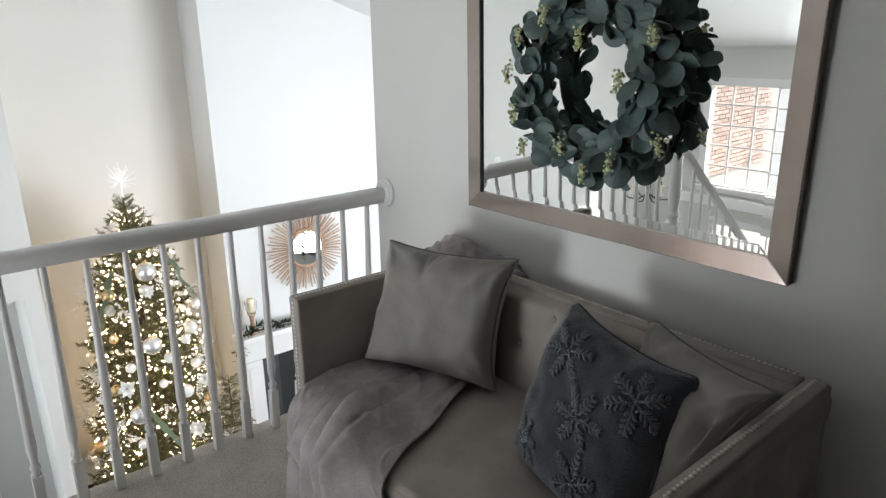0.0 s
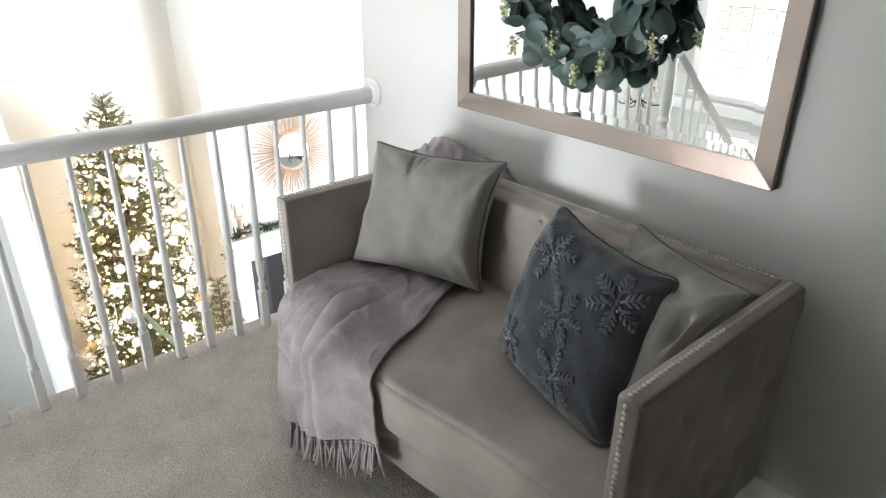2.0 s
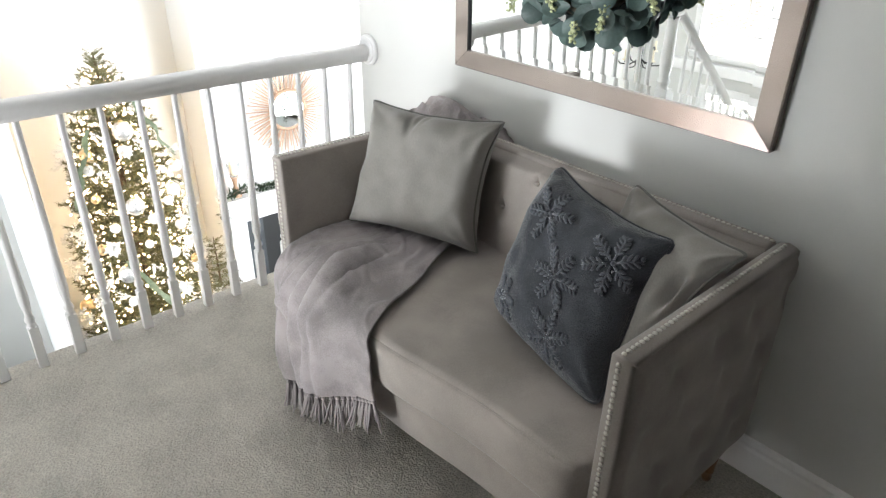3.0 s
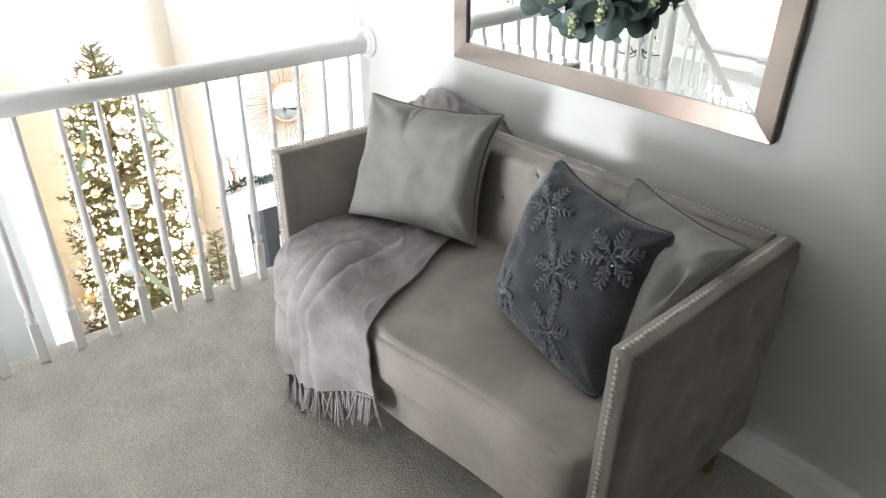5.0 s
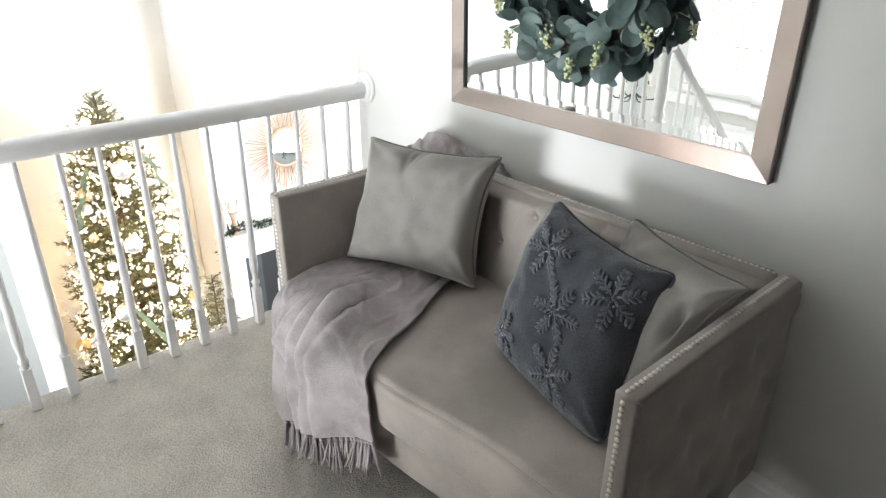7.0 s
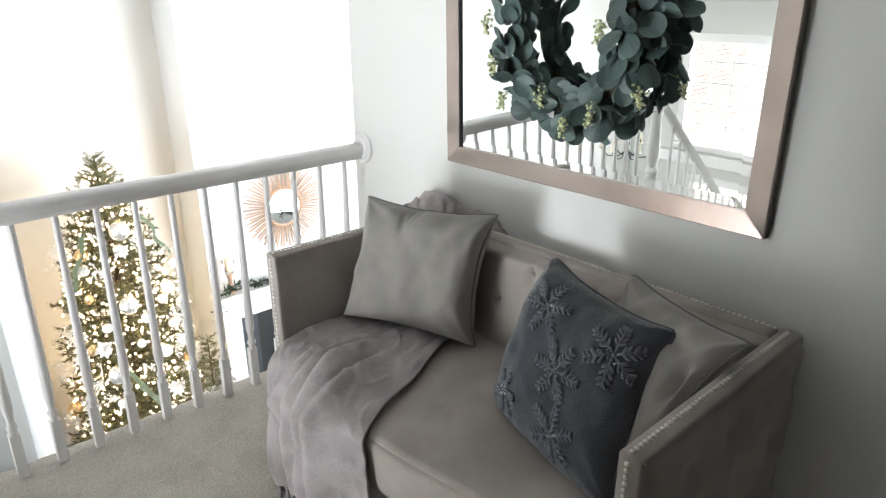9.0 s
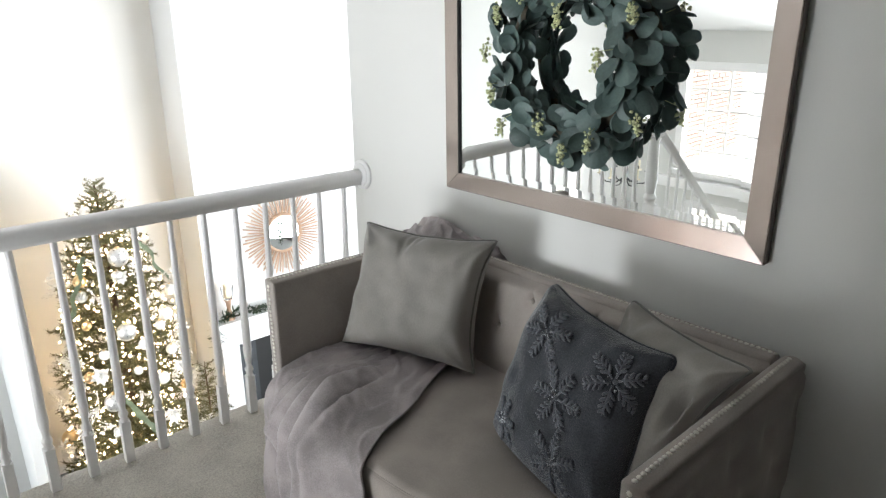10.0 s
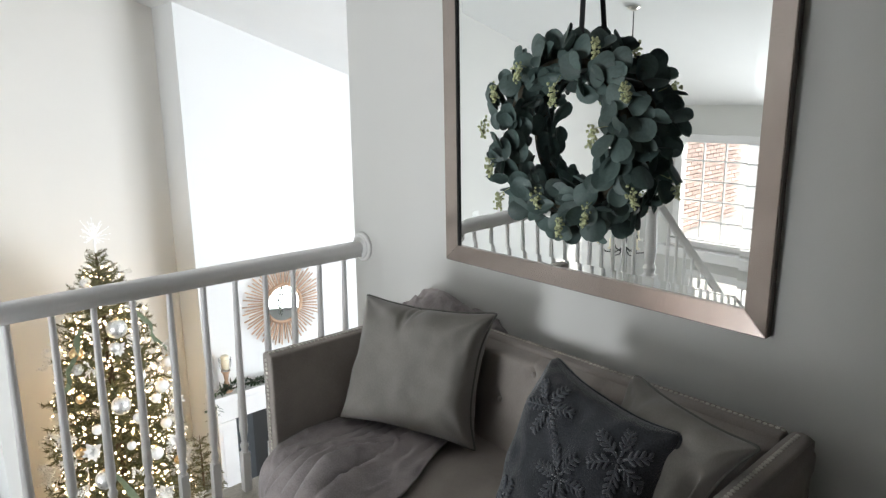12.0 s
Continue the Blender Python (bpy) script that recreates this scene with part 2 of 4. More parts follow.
setting("baseboard", baseboard_profile(-3.5, 2.30), TRIM, "white painted baseboard with moulded top edge", "baseboard")
setting("wall_tree", gable(-0.87, 5.0, 7.05, 7.2), WALL_WARM, "warm white two-storey living room wall", "wall")
setting("wall_chimney", gable(0.88, 3.1, 6.5, 7.046), WALL_WHITE, "bright white chimney breast rising to the ceiling", "wall")
bm = box((-0.99, 6.004, LOW), (-0.87, 7.2, roof(-0.87) - 0.004))
setting("wall_return", bm, WALL, "pale grey return wall beside the tree", "wall")
bm = gable(-8.0, -2.2, 6.0, 6.12)
prism([(-2.2, -0.46), (-0.87, -0.46), (-0.87, roof(-0.87)), (RIDGE_X, RIDGE_Z), (-2.2, roof(-2.2))], "y", 6.0, 6.12, bm)
box((-1.0, 6.0, LOW), (-0.87, 6.12, -0.46), bm=bm)
setting("wall_foyer", bm, WALL, "pale grey foyer wall with a doorway", "wall")
setting("wall_passage", box((-3.2, 6.9, LOW), (-0.99, 7.0, 0.2)), WALL, "shaded grey passage wall seen through the doorway", "wall")
# wall out of view, added to keep foyer light off the landing's right end
setting("wall_light_block", box((-2.54, -3.5, LOW), (-2.42, 1.05, roof(-2.54) - 0.004)), WALL, "unseen pale grey wall added to block foyer light", "wall")
setting("wall_rear", gable(-8.0, 5.0, -3.62, -3.5), WALL, "pale grey wall closing the landing", "wall")


def opening_wall(name, x0, x1, y0, y1, holes, material, label):
    """A wall across y from LOW to the ceiling, with holes (y0, y1, z0, z1)."""
    bm = bmesh.new()
    top = max(roof(x0), roof(x1)) + 0.02
    ys = sorted({y0, y1, *[h[0] for h in holes], *[h[1] for h in holes]})
    for a, b in zip(ys, ys[1:]):
        inside = [h for h in holes if h[0] <= a and b <= h[1]]
        z = LOW
        for h in sorted(inside, key=lambda q: q[2]):
            box((x0, a, z), (x1, b, h[2]), bm=bm)
            z = h[3]
        box((x0, a, z), (x1, b, top), bm=bm)
    return setting(name, bm, material, label, "wall")


FRONT_WINDOWS = [(3.1, 5.13, -0.86, 0.68), (3.3, 4.9, -2.6, -1.42), (0.7, 2.9, -2.4, 0.68)]
opening_wall("wall_front", -8.12, -8.0, -3.5, 6.12, FRONT_WINDOWS, WALL, "pale grey foyer wall with tall windows")
opening_wall("wall_right", 4.5, 4.62, -3.5, 7.2, [(-0.2, 2.8, -2.2, 0.7)], WALL_WHITE, "white living room wall with a wide window")
bm = prism([(RIDGE_X, RIDGE_Z), (5.0, roof(5.0)), (5.0, roof(5.0) + 0.15), (RIDGE_X, RIDGE_Z + 0.15), (-8.2, roof(-8.2) + 0.15), (-8.2, roof(-8.2))], "y", -3.62, 7.4)
setting("ceiling", bm, CEIL, "white vaulted ceiling sloping to both sides", "ceiling")
setting("floor_living", box((-8.2, -3.6, LOW - 0.1), (5.0, 7.4, LOW)), OAK, "pale oak floor of the room below", "floor")
setting("ground", box((-400, -400, -3.3), (400, 400, -3.0)), BRIGHT_GROUND, "pale ground outside the house", "ground")


def window(name, x, y0, y1, z0, z1, cols, rows, label):
    w = tagged(new(name), label, "window", kind="structure")
    fr = bmesh.new()
    for a, b, c, d in ((y0 - 0.08, y0 + 0.03, z0, z1), (y1 - 0.03, y1 + 0.08, z0, z1), (y0 - 0.08, y1 + 0.08, z1 - 0.03, z1 + 0.09),
                       (y0 - 0.08, y1 + 0.08, z0 - 0.09, z0 + 0.03)):
        box((x - 0.13, a, c), (x + 0.022, b, d), 0.004, 1, fr)
    part("window_frame", fr, TRIM, w)
    part("window_sill", box((x - 0.02, y0 - 0.1, z0 - 0.02), (x + 0.09, y1 + 0.1, z0 + 0.012), 0.005), TRIM, w)
    for i in range(1, cols):
        y = mix(y0, y1, i / cols)
        part("glazing_bar", box((x - 0.09, y - 0.011, z0), (x - 0.06, y + 0.011, z1)), TRIM, w)
    for j in range(1, rows):
        z = mix(z0, z1, j / rows)
        part("glazing_bar", box((x - 0.088, y0, z - 0.011), (x - 0.062, y1, z + 0.011)), TRIM, w)
    p = part("pane", box((x - 0.078, y0, z0), (x - 0.072, y1, z1)), PANE, w)
    p.visible_shadow = False
    return w


window("window_1", -8.0, *FRONT_WINDOWS[0], 6, 5, "white foyer window with a grid of small panes")
window("window_2", -8.0, *FRONT_WINDOWS[1], 4, 2, "low white foyer window beside the door")
# window out of view, added as the opening for the foyer fill lamp
window("window_4", -8.0, *FRONT_WINDOWS[2], 5, 8, "unseen white window added round the foyer fill lamp")
window("window_3", 4.63, -0.2, 2.8, -2.2, 0.7, 4, 3, "wide white living room window")


# ---- stairs and railings ----
def stairs():
    bm = bmesh.new()
    for i in range(15):
        x = -2.42 - 0.218 * i
        box((x - 0.24, 1.15, LOW), (x, 2.19, -0.1875 * (i + 1)), 0.012, 2, bm)
    return bm


setting("stairs", stairs(), CARPET, "carpeted straight stair going down to the foyer", "stairs")
skirt = prism([(-2.43, -0.30), (-2.43, 0.0), (-5.9, -2.96), (-5.9, LOW), (-5.7, LOW)], "y", 2.19, 2.32)
setting("stair_skirt", skirt, TRIM, "white painted stair stringer", "trim")


def baluster_mesh(height, base=0.165):
    s = 0.016
    bm = box((-s, -s, 0), (s, s, base), 0.0025, 1)
    prof = [(0.0155, base - 0.002), (0.0125, base + 0.008), (0.0125, base + 0.014), (0.0165, base + 0.022), (0.0165, base + 0.03),
            (0.0105, base + 0.042), (0.0115, base + 0.06), (0.0155, base + 0.085), (0.0165, base + 0.105), (0.0155, base + 0.15),
            (0.0128, base + 0.4), (0.0098, height)]
    lathe(prof, 14, bm=bm)
    return bm


def rail_outline(w, h):
    """A moulded handrail's section, bottom at 0."""
    pts = [(-w * 0.32, 0), (w * 0.32, 0), (w * 0.34, h * 0.2), (w * 0.46, h * 0.34), (w * 0.5, h * 0.55), (w * 0.47, h * 0.75), (w * 0.36, h * 0.9),
           (w * 0.18, h * 0.985), (0, h), (-w * 0.18, h * 0.985), (-w * 0.36, h * 0.9), (-w * 0.47, h * 0.75), (-w * 0.5, h * 0.55),
           (-w * 0.46, h * 0.34), (-w * 0.34, h * 0.2)]
    return pts


def newel(bm, x, y, z0, z1):
    s = 0.045
    box((x - s, y - s, z0), (x + s, y + s, z0 + 0.28), 0.004, 1, bm)
    lathe([(0.043, z0 + 0.27), (0.034, z0 + 0.3), (0.044, z0 + 0.33), (0.03, z0 + 0.36), (0.042, z0 + 0.45), (0.034, z1 - 0.3), (0.04, z1 - 0.26)],
          18, Matrix.Translation((x, y, 0)), bm)
    box((x - s, y - s, z1 - 0.25), (x + s, y + s, z1 - 0.03), 0.004, 1, bm)
    lathe([(0.05, z1 - 0.03), (0.055, z1 - 0.015), (0.04, z1), (0.0, z1 + 0.012)], 18, Matrix.Translation((x, y, 0)), bm)
    return bm


rail = thing("railing", "white painted wooden landing railing with turned balusters", "railing")
hr = prism([(RAIL_Y + a, 0.85 + b) for a, b in rail_outline(0.062, 0.064)], "x", -2.33, -0.012)
part("handrail", hr, TRIM, rail, "smooth white moulded handrail", True)
ro = lathe([(0.062, 0.0), (0.062, 0.008), (0.056, 0.013), (0.05, 0.013), (0.047, 0.018), (0.04, 0.021), (0.0, 0.021)], 40,
           Matrix.Translation((0, RAIL_Y - 0.004, 0.89)) @ pose(0, 0, 0, 0, -90, 0))
part("rosette", ro, TRIM, rail, "round white wall rosette", False)
bal = bpy.data.meshes.new("baluster")
bm = baluster_mesh(0.853)
bm.to_mesh(bal)
bm.free()
bal.materials.append(TRIM)
for f in bal.polygons:
    f.use_smooth = len(f.vertices) == 4 and abs(f.normal.z) < 0.9 and f.area < 0.0012
for k in range(-4, 14):
    ob = new("baluster", bal)
    ob.parent = rail
    ob.location = (-0.589 - 0.119 * k, RAIL_Y, -0.004)
    ob.rotation_euler = (0, radians(1.1), radians(random.uniform(-2, 2)))    # the old balusters lean a little
part("newel_post", newel(bmesh.new(), -2.325, RAIL_Y, 0.0, 0.99), TRIM, rail, "square and turned white newel post")

srail = thing("stair_railing", "white painted stair railing descending to the foyer", "railing")
S0, S1 = Vector((-2.35, RAIL_Y, 0.76)), Vector((-5.85, RAIL_Y, -2.25))
bm = bmesh.new()
d = (S1 - S0)
sec = rail_outline(0.062, 0.064)
a = [bm.verts.new((S0.x, S0.y + p, S0.z + q)) for p, q in sec]
b = [bm.verts.new((S1.x, S1.y + p, S1.z + q)) for p, q in sec]
for i in range(len(sec)):
    j = (i + 1) % len(sec)
    bm.faces.new((a[i], a[j], b[j], b[i]))
bm.faces.new(a)
bm.faces.new(list(reversed(b)))
bmesh.ops.recalc_face_normals(bm, faces=bm.faces)
part("handrail", bm, TRIM, srail, smooth=True)
for k in range(27):
    x = -2.55 - 0.12 * k
    z1 = S0.z + (x - S0.x) * d.z / d.x + 0.01
    z0 = -0.16 - 0.853 * (-2.55 - x) + 0.04
    ob = new("baluster", bal)
    ob.parent = srail
    ob.location = (x, RAIL_Y, z0)
    ob.scale = (1, 1, (z1 - z0) / 0.853)
part("newel_post", newel(bmesh.new(), -5.9, RAIL_Y, LOW, -2.0), TRIM, srail)

# ---- the settee ----
ARM_Z, BACK_X, FRONT_X = 0.751, -0.05, -0.722
Y_R0, Y_R1, Y_L0, Y_L1 = 0.444, 0.503, 1.708, 1.786
sofa = thing("settee", "taupe velvet tufted settee with nailhead trim against the grey wall", "sofa")


def soft_box(lo, hi, r, puff=0.0, cuts=10):
    """A padded block: evenly rounded edges and gently swelling faces, with finer rows near its edges."""
    lo, hi = Vector(lo), Vector(hi)
    c, h = (lo + hi) / 2, (hi - lo) / 2
    rows = []
    for i in range(3):
        n = max(2, round(cuts * h[i] / max(h)))
        ends = [r * q for q in (0.0, 0.12, 0.3, 0.55, 0.8)]
        inner = [mix(-h[i] + r, h[i] - r, k / n) for k in range(n + 1)]
        rows.append([-h[i] + e for e in ends] + inner + [h[i] - e for e in reversed(ends)])
    bm = bmesh.new()
    known = {}

    def vert(p):
        key = tuple(round(q, 6) for q in p)
        if key not in known:
            p = Vector(p)
            q = Vector([max(-h[k] + r, min(h[k] - r, p[k])) for k in range(3)])
            out = q + (p - q).normalized() * r if (p - q).length > 1e-7 else p.copy()
            for k in range(3):
                if abs(abs(p[k]) - h[k]) < 1e-6:
                    a, b = (k + 1) % 3, (k + 2) % 3
                    w = (1 - (p[a] / h[a]) ** 2) * (1 - (p[b] / h[b]) ** 2)
                    out[k] += math.copysign(puff * max(0, w) ** 0.5, p[k])
            known[key] = bm.verts.new(c + out)
        return known[key]

    for k in range(3):
        a, b = (k + 1) % 3, (k + 2) % 3
        for side in (-1, 1):
            for a0, a1 in zip(rows[a], rows[a][1:]):
                for b0, b1 in zip(rows[b], rows[b][1:]):
                    quad = []
                    for va, vb in ((a0, b0), (a1, b0), (a1, b1), (a0, b1)):
                        q = [0, 0, 0]
                        q[k], q[a], q[b] = side * h[k], va, vb
                        quad.append(vert(q))
                    bm.faces.new(quad if side > 0 else quad[::-1])
    return bm


def tuft(y, z, spots, deep, width):
    s = 0
    for a, b in spots:
        q = ((y - a) ** 2 + (z - b) ** 2) / width ** 2
        s += deep * math.exp(-q)
    return s


# arms: panel with welted front and top, outer side diamond tufted
def arm(y0, y1, outward, nails, facet):
    """A track arm: an inner facet, a nailed ridge, a rolled outer edge and a faintly tufted outer side.
    nails: where the nails run, from the inner edge (0) to the outer one (1); facet: how far the inner facet falls."""
    bm = soft_box((FRONT_X, y0, 0.165), (BACK_X, y1, ARM_Z), 0.007, 0.0, 60)
    spots = [(FRONT_X + 0.1 + 0.16 * i + (0.08 if j % 2 else 0), 0.24 + 0.13 * j) for j in range(4) for i in range(4)]
    inner, wide = (y1, y1 - y0) if outward < 0 else (y0, y1 - y0)
    for v in bm.verts:
        x, y, z = v.co
        o = min(1, max(0, abs(y - inner) / wide))
        drop = facet * max(0, 1 - o / nails) + 0.016 * max(0, (o - nails) / (1 - nails)) ** 2
        v.co.z -= drop * ease((z - ARM_Z + 0.06) / 0.053)
        v.co.x += drop * ease((FRONT_X + 0.06 - x) / 0.053)
        if o > 0.9:
            n1 = noise.noise((x * 14 + z * 9, z * 5, 3))
            into = min(x - FRONT_X, ARM_Z - z)
            v.co.y -= outward * 0.012 * (1 - ease(into / 0.05)) ** 2
            edge = ease((into - 0.02) / 0.09)
            pull = sum(math.exp(-((x - a + 0.6 * (z - b)) / 0.012) ** 2 - ((z - b - 0.03) / 0.04) ** 2) for a, b in spots)
            v.co.y -= outward * edge * (tuft(x, z, spots, 0.009, 0.034) - 0.003 * n1 + 0.004 * pull)
    return bm


def nail_line(points, nrm, step=0.0138, r=0.0056):
    """Domed nail heads along a broken line."""
    bm = bmesh.new()
    nrm = Vector(nrm).normalized()
    rot = nrm.to_track_quat("Z", "Y").to_matrix().to_4x4()
    for p, q in zip(points, points[1:]):
        p, q = Vector(p), Vector(q)
        n = max(1, round((q - p).length / step))
        for i in range(n):
            lathe([(r, 0.0), (r * 0.85, r * 0.38), (r * 0.45, r * 0.62), (0, r * 0.7)], 8,
                  Matrix.Translation(p.lerp(q, (i + 0.5) / n)) @ rot, bm)
    return bm


for y0, y1, out, nails, facet in ((Y_R0, Y_R1, -1, 0.40, 0.007), (Y_L0, Y_L1, 1, 0.34, 0.003)):
    a = part("arm", arm(y0, y1, out, nails, facet), VELVET, sofa, "flat track arm in taupe velvet", True)
    yc = mix(y1, y0, nails) if out < 0 else mix(y0, y1, nails)
    part("nailhead_trim", nail_line([(FRONT_X + 0.006, yc, ARM_Z - 0.0006), (BACK_X - 0.02, yc, ARM_Z - 0.0006)], (0, 0, 1)), NAIL, a,
         "row of polished nail heads", True)
    part("nailhead_trim", nail_line([(FRONT_X + 0.0006, yc, ARM_Z - 0.012), (FRONT_X + 0.0006, yc, 0.175)], (-1, 0, 0)), NAIL, a,
         "row of polished nail heads", True)

# back: outer frame, and the buttoned inner pad that leans on it
fr = soft_box((-0.115, Y_R1, 0.15), (BACK_X, Y_L0, ARM_Z), 0.016, 0.0, 16)
back = part("back_frame", fr, VELVET, sofa, smooth=True)
part("nailhead_trim", nail_line([(-0.074, Y_R1, ARM_Z - 0.0006), (-0.074, Y_L0, ARM_Z - 0.0006)], (0, 0, 1)), NAIL, back, "row of polished nail heads", True)
BUTTONS = [(0.712 + 0.232 * i + (0.116 if j == 1 else 0), 0.695 - 0.11 * j) for j in range(3) for i in range(5 - (j == 1))]


def pad():
    def f(u, v):
        y, z = mix(Y_R1 + 0.002, Y_L0 - 0.002, u), mix(0.40, 0.743, v)
        edge = min(u, 1 - u) * (Y_L0 - Y_R1)
        swell = 0.05 * (1 - ease(1 - edge / 0.05) * 0.6) * (1 - 0.85 * ease((v - 0.93) / 0.07) ** 2)
        x = -0.11 - 0.06 * (1 - v) - swell + tuft(y, z, BUTTONS, 0.016, 0.02)
        x += 0.004 * noise.noise((y * 9, z * 9, 2))
        for a, b in BUTTONS:                        # short pleats that rise from each button
            x += 0.009 * math.exp(-((y - a) / 0.006) ** 2) * ease((z - b + 0.005) / 0.012) * ease((b + 0.06 - z) / 0.05)
        return (x, y, z)
    bm = grid(240, 60, f)
    return bm


p = part("back_pad", pad(), VELVET, sofa, "button-tufted velvet back pad", True)
for y, z in BUTTONS:
    v = (z - 0.40) / 0.343
    x = -0.11 - 0.06 * (1 - v) - 0.05 + 0.016
    part("button", lathe([(0.009, 0), (0.008, 0.004), (0.004, 0.0065), (0, 0.007)], 12, Matrix.Translation((x, y, z)) @ pose(0, 0, 0, 0, -90, 0)),
         VELVET, p, smooth=True)


def bow(y):
    """How far the seat's front swells past its corners."""
    return 0.048 + 0.046 * ease((y - 0.72) / 0.45) * ease((1.72 - y) / 0.3)


# seat: one long crowned cushion, its front edge bowed
def seat():
    bm = soft_box((-0.70, Y_R1 + 0.003, 0.295), (-0.17, Y_L0 - 0.003, 0.447), 0.026, 0.010, 60)
    for v in bm.verts:
        t = ease((-0.35 - v.co.x) / 0.35)
        corner = 0.03 * ease((Y_R1 + 0.06 - v.co.y) / 0.06) ** 2
        v.co.x -= (bow(v.co.y) - corner) * t
        v.co.z += 0.003 * noise.noise((v.co.x * 6, v.co.y * 6, 7))
    return bm


cu = part("seat_cushion", seat(), VELVET, sofa, "long taupe velvet seat cushion", True)
welt = [(-0.6935 - bow(y), y, 0.4385) for y in [mix(Y_R1 + 0.07, Y_L0 - 0.07, i / 40) for i in range(41)]]
part("piping", tube(welt, 0.0016, 8), VELVET, cu, "welted front seam", True)
bm = soft_box((-0.69, Y_R1, 0.155), (-0.12, Y_L0, 0.30), 0.015, 0.0, 16)
for v in bm.verts:
    v.co.x -= bow(v.co.y) * 0.85 * ease((-0.4 - v.co.x) / 0.26)
part("seat_base", bm, VELVET, sofa, "velvet-covered front rail", True)
for x, y in ((-0.66, Y_R0 + 0.06), (-0.66, Y_L1 - 0.06), (-0.115, Y_R0 + 0.045), (-0.115, Y_L1 - 0.045)):
    lp = [(0.0, 0.0), (0.012, 0.0), (0.0145, 0.012), (0.013, 0.03), (0.0165, 0.034), (0.0165, 0.04), (0.015, 0.044), (0.024, 0.165), (0.0, 0.166)]
    part("leg", lathe(lp, 16, Matrix.Translation((x, y, -0.002))), LEG, sofa, "turned walnut leg", True)


# ---- cushions ----
def cushion_point(u, v, corners, thick, side, seed, chop=0.0, lift=0.0, bows=(0.06, 0.06, 0.05, 0.06), dents=(), ear=0.055):
    """u, v from -1 to 1 over a pillow's face; corners: upper left, upper right, lower left, lower right.
    bows: how far the top, right, bottom and left edges draw in between the pointed corners."""
    tl, tr, bl, br = corners
    n = ((tl - br).cross(tr - bl)).normalized()          # to the back
    bu, bv = bows[1 if u > 0 else 3], bows[0 if v > 0 else 2]
    pu = u * (1 - 2 * bu * (1 - abs(v) ** 2.8) * abs(u) ** 3)
    pv = v * (1 - 2 * bv * (1 - abs(u) ** 2.8) * abs(v) ** 3)
    pull = 1 - ear * (abs(u) * abs(v)) ** 9
    pu, pv = pu * pull, pv * pull
    f = max(0, (1 - abs(u) ** 3.2)) ** 0.5 * max(0, (1 - abs(v) ** 3.2)) ** 0.5
    y = thick / 2 * f
    y += (0.012 * noise.noise((u * 2.2 + seed, v * 2.2, seed)) + 0.006 * noise.noise((u * 5 + seed, v * 4, seed + 3))) * min(1, f * 3)
    for cu, cv in ((-1, 1), (1, 1), (-1, -1), (1, -1)):  # creases that run in from the corners
        du, dv = (u - cu) * -cu, (v - cv) * -cv
        far = math.hypot(du, dv)
        if far < 0.9:
            a = math.atan2(dv, du)
            y += 0.0032 * math.sin(a * 9 + seed + cu) * math.sin(math.pi * far / 0.9) * min(1, f * 2.5)
    for cu, cv, ru, rv, deep in dents:
        y -= deep * math.exp(-((u - cu) / ru) ** 2 - ((v - cv) / rv) ** 2) * min(1, f * 3)
    if chop:
        c = math.exp(-((u + 0.12) / 0.16) ** 2)
        pv -= chop * c * ease((v - 0.45) / 0.55)
        for k, (cu, lean, deep) in enumerate(((-0.2, 0.12, 0.014), (-0.09, -0.06, 0.024), (0.03, -0.25, 0.012))):
            y -= deep * math.exp(-((u - cu - lean * (1 - v)) / 0.035) ** 2) * ease((v - 0.42 - 0.1 * k) / 0.4) * min(1, f * 4)
        y += 0.010 * math.exp(-((u - 0.2) / 0.14) ** 2) * ease((v - 0.3) / 0.6) * min(1, f * 3)
        y += 0.010 * math.exp(-((u + 0.36) / 0.12) ** 2) * ease((v - 0.3) / 0.6) * min(1, f * 3)
    a, b = (pu + 1) / 2, (pv + 1) / 2
    p = bl.lerp(br, a).lerp(tl.lerp(tr, a), b)
    return p + n * (side * y - lift)


def pillow(name, label, corners, thick, material, seed, piping=None, chop=0.0, group="", bows=(0.06, 0.06, 0.05, 0.06), dents=(), ear=0.055):
    corners = [Vector(c) for c in corners]
    base = (corners[2] + corners[3]) / 2
    t = thing(name, label, "pillow", group, Matrix.Translation(base))
    local = [c - base for c in corners]
    bm = bmesh.new()

    def spread(q):
        return math.sin((q - 0.5) * math.pi) * 0.35 + (2 * q - 1) * 0.65

    for side in (-1, 1):
        grid(100, 100, lambda a, b: cushion_point(spread(a), spread(b), local, thick, side, seed, chop, 0.0, bows, dents if side < 0 else (), ear), bm)
    bmesh.ops.remove_doubles(bm, verts=bm.verts, dist=0.0006)
    bmesh.ops.recalc_face_normals(bm, faces=bm.faces)
    part("cover", bm, material, t, smooth=True)
    edge = []
    for k in range(200):
        q = k / 50
        i, e = int(q), 2 * (q - int(q)) - 1
        u, v = ((e, -1), (1, e), (-e, 1), (-1, -e))[i]
        edge.append(cushion_point(u, v, local, thick, 1, seed, chop, 0.0, bows, (), ear))
    part("piping", tube(edge, 0.0042, 8, closed=True), piping or material, t, "corded edge", True)
    return t, local


